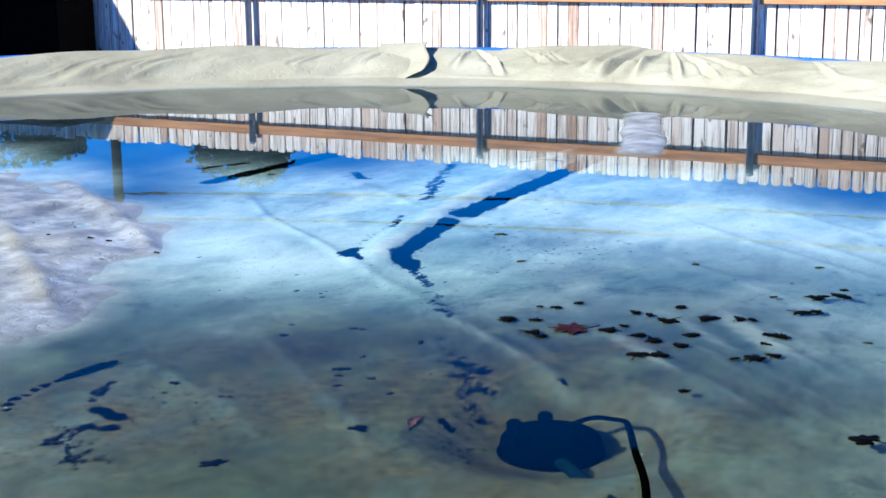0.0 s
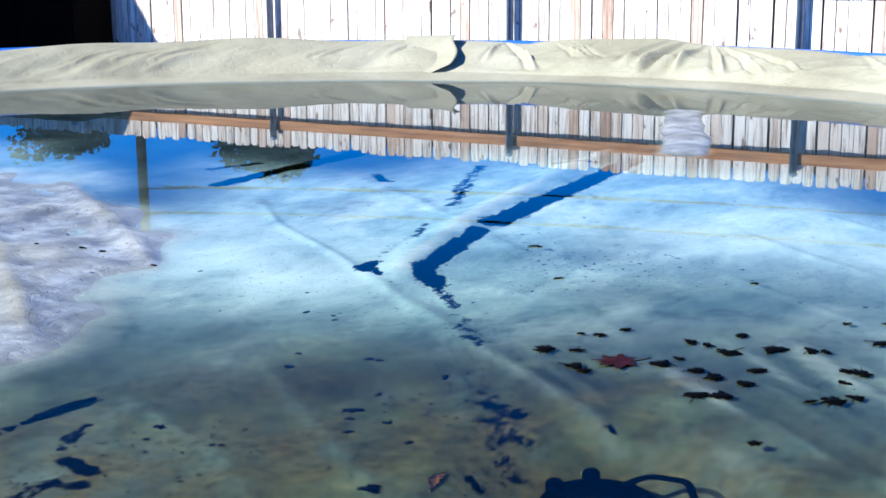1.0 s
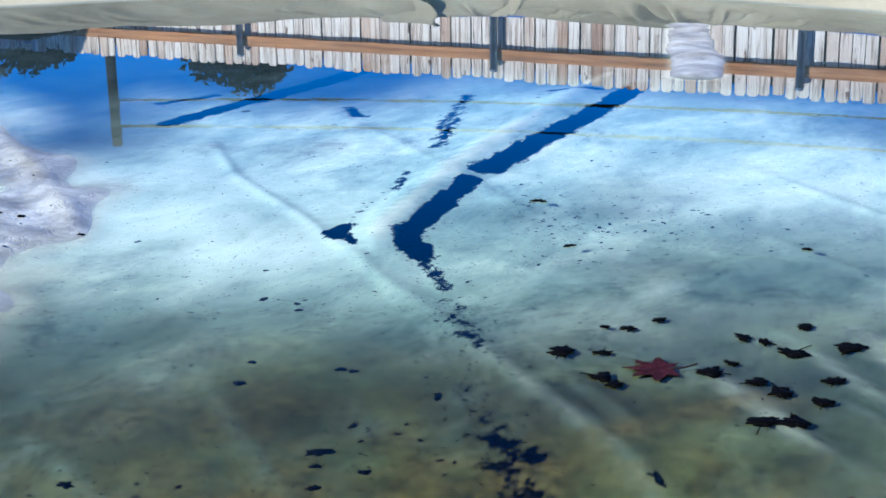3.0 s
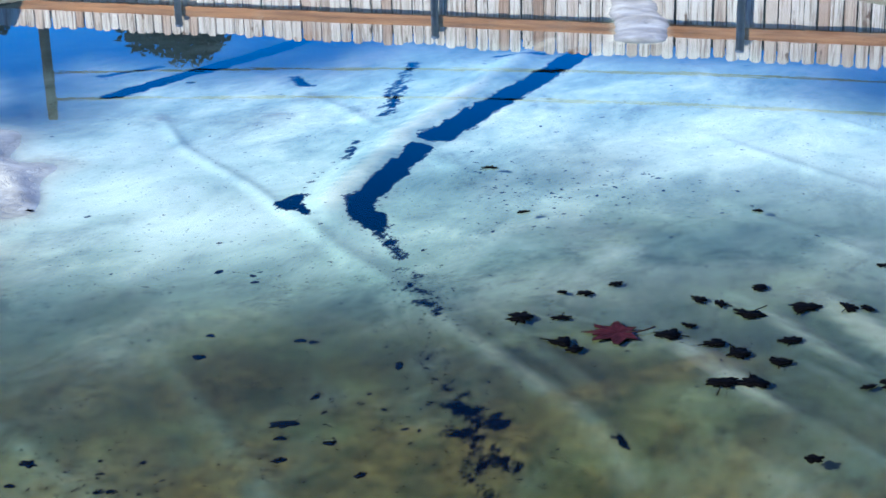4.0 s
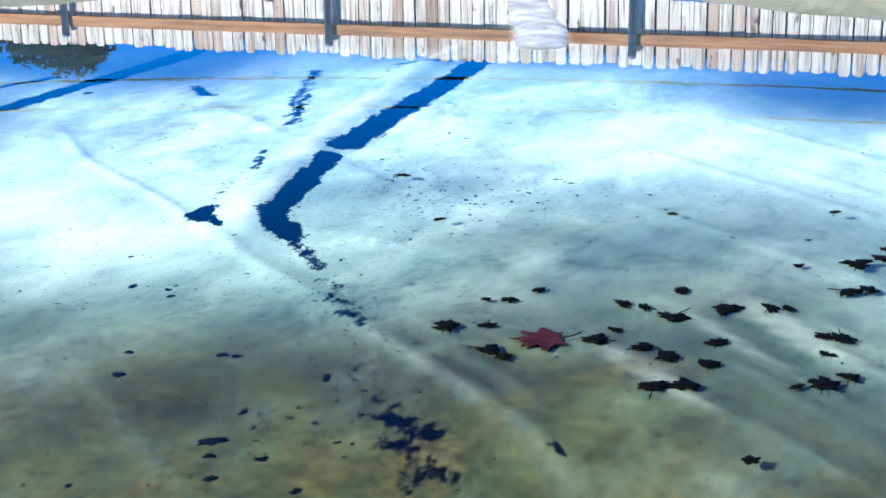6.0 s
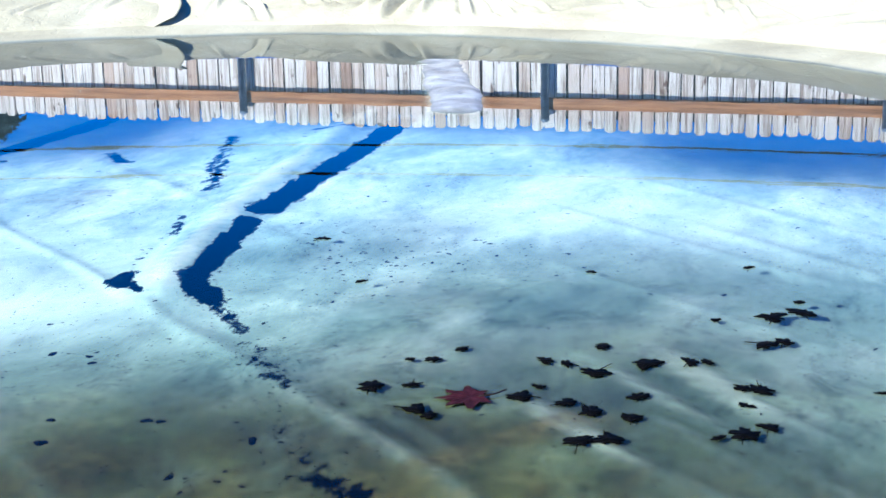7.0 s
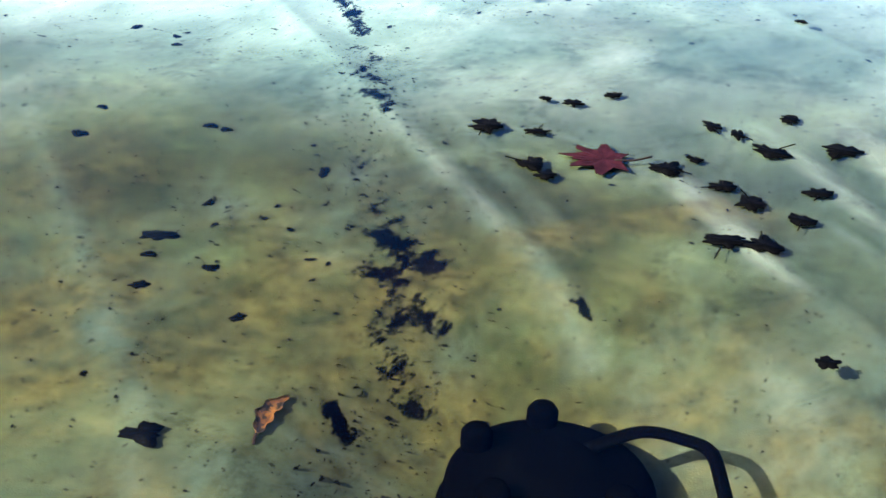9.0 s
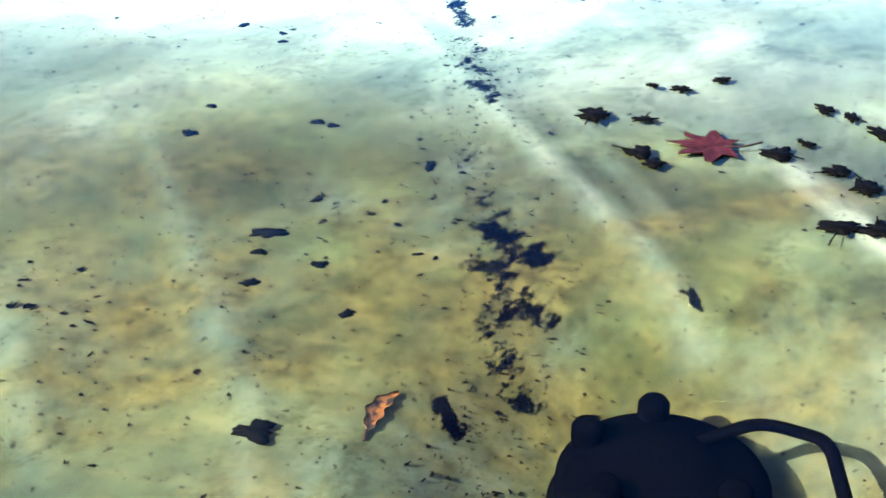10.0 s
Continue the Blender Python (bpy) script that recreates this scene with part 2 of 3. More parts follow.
# ---- ground and pool ----
GROUND = -0.95
CX, CY, POOL_R, LONG = -3.19, 5.40, 5.06, 1.26    # the near half of the oval is longer
SPREAD = 400.0
bm = bmesh.new()
bmesh.ops.create_grid(bm, x_segments=60, y_segments=60, size=SPREAD, matrix=Matrix.Translation((0, 0, GROUND)))
ground = part("ground", bm, DIRT, None)
tagged(ground, "dry brown dirt ground of a backyard", "ground", kind="structure")


def oval(r, a):
    """A place on the pool's plan from radius and angle."""
    return CX + r * math.cos(a), CY + r * math.sin(a) * (LONG if math.sin(a) < 0 else 1.0)


def to_line(x, y, pts):
    """Distance of many places from a polyline, and how far along it (0 to 1)."""
    best, along = np.full(x.shape, 1e9), np.zeros(x.shape)
    n = len(pts) - 1
    for i in range(n):
        (ax, ay), (bx, by) = pts[i], pts[i + 1]
        dx, dy = bx - ax, by - ay
        u = np.clip(((x - ax) * dx + (y - ay) * dy) / (dx * dx + dy * dy), 0, 1)
        d = np.hypot(x - ax - u * dx, y - ay - u * dy)
        along = np.where(d < best, (i + u) / n, along)
        best = np.minimum(best, d)
    return best, along


def waves(x, y, scale, seed, octaves=3):
    """Soft random relief from sums of turned sines, about -1 to 1."""
    rng = np.random.default_rng(seed)
    out, amp, total = np.zeros(np.shape(x)), 1.0, 0.0
    for o in range(octaves):
        for k in range(4):
            a, ph = rng.uniform(0, 2 * np.pi), rng.uniform(0, 2 * np.pi)
            f = scale * 2 ** o * rng.uniform(0.7, 1.4)
            out += amp * np.sin(f * (x * np.cos(a) + y * np.sin(a)) + ph + 1.3 * np.sin(0.6 * f * (x * np.sin(a) - y * np.cos(a)) + 2 * ph))
            total += amp * 0.55
        amp *= 0.5
    return out / total


def smoothstep(a, b, x):
    u = np.clip((x - a) / (b - a), 0, 1)
    return u * u * (3 - 2 * u)


# folds of the cover: places along each, height, half width
FOLDS = [
    ([(-1.70, 3.72), (-1.83, 4.10), (-1.98, 4.82), (-2.06, 5.6), (-2.12, 6.3), (-2.17, 7.6)], 0.080, 0.080),
    ([(-3.06, 4.95), (-2.57, 4.43), (-2.12, 4.11), (-1.77, 3.81), (-1.39, 3.48)], 0.014, 0.022),
    ([(-3.6, 6.05), (-3.03, 5.62), (-2.37, 5.14), (-1.87, 4.68), (-1.47, 4.34)], 0.014, 0.03),
    ([(-1.66, 3.75), (-1.35, 3.46), (-1.13, 3.26), (-0.89, 3.06), (-0.74, 2.95), (-0.61, 2.82)], 0.025, 0.042),
    ([(-1.10, 3.40), (-0.92, 3.20), (-0.74, 3.04)], 0.011, 0.026),
    ([(-0.70, 3.35), (-0.46, 3.11), (-0.27, 2.98), (0.0, 2.8)], 0.020, 0.03),
    ([(-0.48, 3.72), (-0.25, 3.42), (-0.02, 3.2)], 0.018, 0.03),
    ([(-1.66, 2.98), (-1.34, 2.70), (-1.18, 2.57), (-0.97, 2.38), (-0.85, 2.2)], 0.017, 0.035),
    ([(-1.72, 2.55), (-1.36, 2.38), (-1.10, 2.18)], 0.016, 0.04),
    ([(-3.9, 4.72), (-3.05, 4.07), (-2.49, 3.6)], 0.034, 0.045),
    ([(-3.4, 3.8), (-3.12, 3.54), (-2.6, 3.1), (-2.23, 2.78)], 0.026, 0.03),
    ([(0.0, 4.9), (0.5, 4.55), (1.0, 4.3)], 0.016, 0.03),
    ([(-0.42, 3.30), (-0.22, 3.10), (-0.02, 2.93), (0.2, 2.75)], 0.012, 0.022),
    ([(-0.62, 3.62), (-0.36, 3.34), (-0.14, 3.13), (0.08, 2.95)], 0.010, 0.022),
    ([(-0.30, 3.60), (-0.10, 3.38), (0.12, 3.18)], 0.010, 0.022),
    ([(-0.52, 2.98), (-0.36, 2.84), (-0.2, 2.68)], 0.010, 0.024),
    ([(-0.6, 5.0), (0.1, 4.4), (0.7, 4.0)], 0.014, 0.03),
    ([(-1.25, 5.30), (-0.6, 4.75), (0.0, 4.3)], 0.012, 0.022),
    ([(-0.95, 4.50), (-0.4, 4.02), (0.1, 3.66)], 0.010, 0.020),
    ([(-0.85, 5.6), (-0.2, 5.05), (0.5, 4.55)], 0.012, 0.022),
    ([(-0.50, 3.68), (-0.19, 3.30), (-0.04, 2.99), (0.01, 2.74), (-0.04, 2.60)], 0.012, 0.018),
    ([(-0.11, 2.40), (-0.07, 2.54), (-0.03, 2.74)], 0.010, 0.016),
]
# leaf mould lying in the folds: places, half width, weight
MOULD = [
    ([(-1.94, 6.55), (-1.90, 5.81), (-1.88, 5.23), (-1.865, 4.82)], 0.052, 1.0),
    ([(-1.855, 4.68), (-1.79, 4.34), (-1.74, 4.06)], 0.035, 1.0),
    ([(-1.75, 4.06), (-1.69, 3.97), (-1.61, 3.89)], 0.042, 0.92),
    ([(-1.61, 3.88), (-1.52, 3.77), (-1.43, 3.66)], 0.030, 0.66),
    ([(-1.38, 3.58), (-1.28, 3.45), (-1.18, 3.31)], 0.040, 0.50),
    ([(-3.31, 5.05), (-3.31, 5.30), (-3.29, 5.60)], 0.042, 1.0),
    ([(-3.29, 5.60), (-3.25, 6.05), (-3.28, 6.7)], 0.055, 0.95),
    ([(-3.60, 5.38), (-3.50, 5.64)], 0.026, 0.85),
    ([(-2.85, 5.62), (-2.72, 5.48)], 0.035, 0.72),
    ([(-2.10, 4.72), (-2.00, 4.45)], 0.022, 0.62),
    ([(-2.18, 5.10), (-2.38, 5.62), (-2.51, 6.02)], 0.05, 0.58),
    ([(-2.25, 6.25), (-2.05, 6.35)], 0.030, 0.66),
    ([(-1.94, 4.06), (-1.935, 3.99), (-1.89, 3.94)], 0.036, 0.76),
    ([(-1.87, 3.95), (-1.82, 3.89)], 0.016, 0.80),
    ([(-1.97, 4.14), (-2.00, 4.32)], 0.013, 0.66),
    ([(-2.02, 4.40), (-2.06, 4.60)], 0.012, 0.62),
    ([(-1.10, 3.10), (-1.03, 3.01), (-0.96, 2.94)], 0.050, 0.40),
    ([(-0.96, 2.91), (-0.87, 2.87)], 0.040, 0.62),
    ([(-0.91, 2.82), (-0.81, 2.77)], 0.044, 0.54),
    ([(-0.84, 2.70), (-0.75, 2.64)], 0.046, 0.50),
    ([(-0.82, 2.55), (-0.79, 2.53)], 0.018, 0.66),
    ([(-0.68, 2.91), (-0.64, 2.88), (-0.61, 2.84)], 0.012, 0.62),
    ([(-1.67, 2.36), (-1.62, 2.24)], 0.030, 0.52),
    ([(-1.57, 2.19), (-1.49, 2.17)], 0.026, 0.80),
    ([(-1.46, 2.11), (-1.51, 2.08)], 0.035, 0.64),
    ([(-1.52, 2.03), (-1.38, 1.92)], 0.080, 0.50),
]
# brown silt: middle, radius, weight
SILT = [(-0.85, 2.70, 0.45, 0.95), (-1.15, 2.50, 0.40, 0.9), (-0.45, 2.75, 0.35, 0.7), (-1.5, 2.75, 0.45, 0.6), (-1.5, 2.1, 0.5, 0.95), (-0.7, 2.35, 0.45, 0.9),
        (-0.25, 2.75, 0.35, 0.7), (-2.6, 4.9, 0.20, 0.5), (-3.3, 4.6, 0.35, 0.4), (-0.25, 3.9, 0.3, 0.25), (-0.3, 2.2, 0.5, 0.8), (-2.58, 4.99, 0.12, 0.7), (-2.91, 4.75, 0.12, 0.6), (-2.59, 5.3, 0.10, 0.6), (-2.83, 4.12, 0.15, 0.5), (0.9, 6.0, 0.9, 0.9)]


# white chalky bloom on the cloth under water: middle, radius, weight
CHALK = [(-2.15, 3.76, 0.36, 0.75), (-2.45, 3.97, 0.40, 0.75), (-1.68, 3.68, 0.16, 0.35), (-2.69, 4.20, 0.45, 0.6), (-1.0, 5.0, 0.45, 0.6), (-0.55, 5.0, 0.4, 0.5)]


# creases down the side: angle at the rim and at the foot, start and end below the rim, height, width
DRAPE = [(1.814, 1.748, 0.02, 0.40, 1.5, 0.030), (1.814, 1.832, 0.02, 0.34, 1.0, 0.025), (1.732, 1.664, 0.06, 0.34, 0.9, 0.030), (1.71, 1.635, 0.06, 0.34, -0.7, 0.028), (1.66, 1.69, 0.04, 0.3, 0.6, 0.03),
         (1.542, 1.60, 0.02, 0.40, 1.2, 0.045), (1.514, 1.565, 0.02, 0.44, -1.6, 0.040), (1.49, 1.515, 0.02, 0.44, 1.4, 0.035), (1.482, 1.43, 0.02, 0.44, 1.1, 0.035), (1.468, 1.366, 0.03, 0.42, 1.2, 0.035), (1.45, 1.308, 0.04, 0.36, 0.9, 0.035),
         (1.25, 1.16, 0.04, 0.36, 0.6, 0.05), (1.12, 1.04, 0.02, 0.40, 0.7, 0.035), (1.09, 0.99, 0.02, 0.38, 0.6, 0.03), (1.06, 0.93, 0.03, 0.30, -0.5, 0.03),
         (2.306, 2.44, 0.05, 0.30, 0.9, 0.030), (2.242, 2.38, 0.03, 0.32, 1.0, 0.030), (2.396, 2.53, 0.05, 0.34, 0.8, 0.030), (2.022, 2.11, 0.03, 0.34, 0.9, 0.030), (1.966, 2.02, 0.03, 0.28, 0.7, 0.025), (1.93, 1.99, 0.02, 0.30, -0.7, 0.025)]
# an old tide mark
TIDE = [(-1.6, 2.22), (-1.37, 2.39), (-1.21, 2.52), (-1.06, 2.69), (-0.94, 2.81), (-0.83, 2.97), (-0.68, 3.15), (-0.56, 3.30)]
# green film away from the edge, and far darkening under mirrored trees: middle, radius, weight
FILM = [(-0.5, 4.2, 0.9, 0.62), (-0.75, 3.55, 0.6, 0.70), (-1.0, 4.0, 0.35, 0.72), (-1.3, 4.7, 0.25, 0.6), (-1.5, 4.37, 0.2, 0.5), (-1.86, 3.09, 0.25, 0.8), (0.5, 4.0, 0.9, 0.55), (-1.2, 3.2, 0.5, 0.75), (0.9, 6.1, 1.0, 1.0), (-0.6, 7.4, 1.1, 0.85), (-4.6, 6.3, 1.4, 0.55), (-3.3, 7.2, 1.2, 0.45), (-5.5, 7.0, 1.4, 0.7), (-1.3, 4.5, 0.25, 0.6)]


def cover_relief(x, y):
    """Height of the cover inside the pool, and its stains."""
    dx, dy = x - CX, y - CY
    dy = np.where(dy < 0, dy / LONG, dy)
    r = np.hypot(dx, dy)
    th = np.arctan2(dy, dx)
    z = -0.062 + 0.020 * waves(x, y, 1.1, 3) + 0.005 * waves(x, y, 5.0, 4) + 0.022 * np.exp(-((x + 0.6) ** 2 + (y - 3.45) ** 2) / 0.36)
    z = z - 0.05 * np.exp(-((x - 0.6) ** 2 + (y - 5.6) ** 2) / 1.6)
    shelf = np.exp(-(((x + 0.6) / 0.62) ** 2 + ((y - 3.55) / 0.68) ** 2) ** 2)
    z = z * (1 - shelf) + (-0.012 + 0.12 * (z + 0.05)) * shelf
    # a hump that stands just out of the water
    along, across = -0.57 * x + 0.82 * y, 0.82 * x + 0.57 * y
    hump = np.exp(-(((along - 4.7) / 2.2) ** 2 + ((across + 0.9) / 1.22) ** 2) ** 2)
    z = z + (0.086 + 0.016 * waves(x, y, 6.0, 31) + 0.010 * (1 - 2.2 * np.abs(waves(0.7 * along, across * 1.6, 3.2, 57)))) * hump
    z = np.where(z < 0, 0.78 * z, z)
    # the pump's weight presses a hollow
    z = z - 0.108 * smoothstep(0.38, 0.11, np.hypot(x + 0.553, y - 2.578))
    for pts, high, wide in FOLDS:
        d, u = to_line(x, y, pts)
        z = z + 0.6 * high * np.exp(-(d / wide) ** 2) * np.minimum(1, 6 * np.minimum(u, 1 - u) + 0.15)
    z = np.where((hump < 0.05) & (z > -0.004), -0.004, z)
    # a broad fold that just breaks the surface
    d, u = to_line(x, y, [(-2.42, 8.75), (-2.15, 7.95), (-1.85, 7.1), (-1.68, 6.45)])
    k = np.exp(-(d / 0.17) ** 4) * np.clip(7 * np.minimum(u, 1 - u), 0, 1)
    z = z * (1 - k) + (0.015 + 0.012 * waves(x, y, 7.0, 44)) * k
    # the side: up out of the water, hung over the rim
    up = smoothstep(3.9, 4.62, r) * 0.085
    side = np.clip((r - 4.58) / (5.0 - 4.58), 0, 1)
    drape = 0.27 * side ** 0.8
    lie, down = th * 5.06, 5.06 - r
    # long creases that slant down from the rim, and a small crumple
    slant, over = lie * 0.80 + down * 1.1, -lie * 0.62 + down * 1.5
    creases = 1 - 2.1 * np.abs(waves(slant * 0.75, over * 2.6, 2.1, 23))
    folds = 0.40 * creases + 0.28 * (1 - 2 * np.abs(waves(lie * 0.9, down * 3.2, 2.7, 19))) + 0.4 * waves(lie, r, 2.3, 9)
    for top, foot, start, end, high, wide in DRAPE:
        u = np.clip((down - start) / (end - start), 0, 1)
        off = (th - (top + (foot - top) * u)) * 5.06
        near = smoothstep(0.0, 1.0, np.minimum(down - start + 0.05, end + 0.06 - down) / 0.17)
        w = wide * (0.35 + 0.7 * u)
        folds = folds + 0.8 * near * high * (np.exp(-(off / w) ** 2) - 0.55 * np.exp(-((off - 1.7 * w) / (1.2 * w)) ** 2))
    z = z * (1 - side) + up * (1 - side) + drape + folds * 0.066 * smoothstep(0, 0.25, side) * (1.15 - side)
    return z, r, th


def tide_side(x, y):
    """Whether a place lies on the pool's edge side of the tide mark."""
    px, py = np.array(TIDE).T
    return y < np.interp(x, px, py)


def stains(x, y, z):
    mould = np.zeros(x.shape)
    for pts, wide, weight in MOULD:
        d, u = to_line(x, y, pts)
        mould = np.maximum(mould, weight * np.clip(1.15 - 0.58 * d / wide, 0, 1))
    silt = np.zeros(x.shape)
    for sx, sy, rad, weight in SILT:
        silt = np.maximum(silt, weight * np.exp(-((x - sx) ** 2 + (y - sy) ** 2) / rad ** 2))
    d, u = to_line(x, y, TIDE)
    silt = np.maximum(silt, 0.85 * np.exp(-(d / np.where(tide_side(x, y), 0.10, 0.018)) ** 2))
    wet = smoothstep(0.012, -0.012, z)
    wob = 0.35 * waves(x, y, 1.7, 12)
    film = smoothstep(4.5, 3.2, y + 0.9 * wob + 0.7 * smoothstep(-0.95, -2.0, x))
    for fx, fy, rad, weight in FILM:
        film = np.maximum(film, weight * np.exp(-((x - fx) ** 2 + (y - fy) ** 2) / rad ** 2))
    for pts, high, wide in FOLDS:
        d, u = to_line(x, y, pts)
        film = film * (1 - 0.19 * min(1.0, high / 0.024) * np.exp(-(d / (0.55 * wide)) ** 2))
    film = film * (1 - 0.10 * smoothstep(2.70, 2.3, y + 0.3 * wob)) * (1 - 0.05 * smoothstep(-1.0, -1.5, x) * smoothstep(3.0, 2.6, y)) * (1 - 0.15 * smoothstep(-0.65, 0.0, x))
    chalk = np.zeros(x.shape)
    for fx, fy, rad, weight in CHALK:
        chalk = np.maximum(chalk, weight * np.exp(-((x - fx) ** 2 + (y - fy) ** 2) / rad ** 2))
    chalk = chalk * wet
    film = film * (1 - 0.6 * chalk)
    east = smoothstep(-1.6, -0.3, x + 0.5 * wob)
    film = np.maximum(film, 0.85 * east * smoothstep(5.2, 6.2, y + 0.4 * wob)) * wet
    r = np.hypot(x - CX, np.where(y < CY, (y - CY) / LONG, y - CY))
    damp = smoothstep(0.07, 0.0, z) * smoothstep(4.25, 3.95, r)
    # cloth darkened along the mirrored pole and trees so their reflections read dark
    pole_dist, _ = to_line(x, y, [(-4.9, 6.3), (-4.4, 5.8), (-3.4, 4.65)])
    mirror_dark = 0.965 * smoothstep(0.70, 0.10, pole_dist + 0.7 * wob)
    mirror_dark = np.maximum(mirror_dark, 0.965 * smoothstep(5.1, 5.9, y + 0.3 * wob) * smoothstep(-2.3, -3.0, x + 0.3 * wob))
    mirror_dark = np.maximum(mirror_dark, 0.965 * smoothstep(5.9, 6.8, y + 0.3 * wob))
    deep_mirror_dark = np.maximum(mirror_dark, 0.95 * east * smoothstep(5.3 - 0.5 * smoothstep(-0.5, 0.8, x), 6.1, y + 0.35 * wob)) * wet
    clean = 0.8 * smoothstep(3.7, 4.8, y + 0.6 * wob + 0.5 * smoothstep(-1.6, -2.6, x)) * (1 - 0.6 * smoothstep(-1.4, -0.6, x) * smoothstep(5.0, 4.2, y))
    crest, _ = to_line(x, y, FOLDS[0][0])
    clean = np.maximum(clean, 0.7 * np.exp(-(crest / 0.08) ** 2) * smoothstep(3.7, 4.3, y))
    return mould, silt, wet, film, damp, deep_mirror_dark, clean, chalk


def build_cover():
    th = np.concatenate([np.linspace(0.7, 2.5, 900, endpoint=False), np.linspace(2.5, 0.7 + 2 * np.pi, 700, endpoint=False)])
    seg = len(th)
    radii = np.concatenate([np.linspace(0.02, 2.2, 60), np.linspace(2.23, 4.45, 150), np.linspace(4.465, 5.0, 55)])
    R, T = np.meshgrid(radii, th, indexing="ij")
    stretch = np.where(np.sin(T) < 0, LONG, 1.0)
    X, Y = CX + R * np.cos(T), CY + R * np.sin(T) * stretch
    Z, _, _ = cover_relief(X, Y)
    # over the rim and down outside
    lift = 0.012 * np.sin(th * 9) + 0.010 * np.sin(th * 23 + 1) + 0.03 * np.exp(-((th - 1.56) / 0.05) ** 2) - 0.012
    lift = lift - 0.022 * np.exp(-((th - 1.42) / 0.09) ** 2) - 0.012 * np.exp(-((th - 1.78) / 0.03) ** 2)
    Z = Z + np.clip((R - 4.6) / 0.4, 0, 1) * lift[None, :]
    outer = [(5.05, 0.275), (5.11, 0.262), (5.135, 0.20), (5.14, 0.05), (5.15, -0.15)]
    rows = [np.stack([X[i], Y[i], Z[i]], 1) for i in range(len(radii))]
    for rr, zz in outer:
        wob = 0.012 * np.sin(th * 47) if zz < 0.1 else 0
        rows.append(np.stack([CX + (rr + wob) * np.cos(th), CY + (rr + wob) * np.sin(th) * stretch[0], zz + lift], 1))
    V = np.concatenate(rows)
    n = len(rows)
    i, k = np.meshgrid(np.arange(n - 1), np.arange(seg), indexing="ij")
    k2 = (k + 1) % seg
    F = np.stack([i * seg + k, (i + 1) * seg + k, (i + 1) * seg + k2, i * seg + k2], -1).reshape(-1, 4)
    me = bpy.data.meshes.new("pool_cover")
    me.from_pydata(V.tolist(), [], F.tolist())
    me.shade_smooth()
    for name, values in zip(("mould", "silt", "wet", "film", "damp", "deep_mirror_dark", "clean", "chalk"), stains(V[:, 0], V[:, 1], V[:, 2])):
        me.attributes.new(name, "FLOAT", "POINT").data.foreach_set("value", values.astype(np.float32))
    me.materials.append(TARP)
    return tagged(new("pool_cover", me), "pale grey-green plastic pool cover, wrinkled, stained, draped over the rim", "pool cover")


def build_overlap(parent):
    """A doubled-over fold of the cover, hanging from the rim to the water."""
    bm = bmesh.new()
    nu, nv, grid = 22, 26, []
    for j in range(nv + 1):
        v = j / nv
        r = 5.03 - 0.50 * v
        side = min(1.0, max(0.0, (r - 4.58) / 0.42))
        zz = 0.285 * side ** 0.8 - 0.02 * v
        tc = 1.882 + 0.006 * math.sin(9 * v) + 0.055 * max(0.0, v - 0.72) / 0.28
        bulge = 0.135 * (0.22 + 0.78 * math.sin(math.pi * min(1.0, 0.12 + 0.75 * v)))
        row = []
        for i in range(nu + 1):
            s = i / nu
            if s < 0.7:
                q = s / 0.7
                across, out = 0.42 * (1 - q), bulge * q ** 2
            else:
                q = (s - 0.7) / 0.3
                across, out = 0.07 * math.sin(math.pi * q * 0.5), bulge * (1 - q) - 0.02 * q
            out += 0.006 * math.sin(14 * v + 9 * s) * (1 - abs(2 * s - 1))
            a = tc + across / 5
            rr = r - 0.85 * out
            row.append(bm.verts.new((CX + rr * math.cos(a), CY + rr * math.sin(a), zz + 0.30 * out + 0.004)))
        grid.append(row)
    for j in range(nv):
        for i in range(nu):
            bm.faces.new((grid[j][i], grid[j + 1][i], grid[j + 1][i + 1], grid[j][i + 1]))
    part("overlap", bm, TARP, parent, "doubled-over fold of the cover hanging from the rim", smooth=True)


cover = build_cover()
build_overlap(cover)

bm = bmesh.new()
bm.faces.new([bm.verts.new((*oval(4.78, 2 * math.pi * k / 160), 0)) for k in range(160)])
water = part("water", bm, WATER, None)
tagged(water, "still shallow rainwater lying on the pool cover, mirroring sky and fence", "water", kind="structure")
water.visible_shadow = False

pool = thing("swimming_pool", (CX, CY, GROUND), "oval above-ground swimming pool with a blue rim, under its cover", "swimming pool")
bm = bmesh.new()
prof = [(5.0, 0.0), (5.0, 1.19), (5.05, 1.19), (5.05, 0.0)]
rings = []
for r, z in prof:
    rings.append([bm.verts.new((oval(r, 2 * math.pi * k / 128)[0] - CX, oval(r, 2 * math.pi * k / 128)[1] - CY, z)) for k in range(128)])
for a, b in zip(rings, rings[1:] + rings[:1]):
    for k in range(128):
        bm.faces.new((a[k], b[k], b[(k + 1) % 128], a[(k + 1) % 128]))
part("wall", bm, POOL_BLUE, pool, smooth=False)
bm = bmesh.new()
ring = [(oval(5.07, 2 * math.pi * k / 128)[0] - CX, oval(5.07, 2 * math.pi * k / 128)[1] - CY, 1.170) for k in range(129)]
tube(bm, ring, 0.036, 8)
part("rim", bm, POOL_BLUE, pool, "bright blue tubular rim", smooth=True)

# ---- fence ----
FY, TOP, PITCH = 11.07, 0.86, 0.0938
fence = thing("fence", (0, FY, GROUND), "weathered pale cedar picket fence with a reddish top rail on steel posts", "fence", kind="structure")


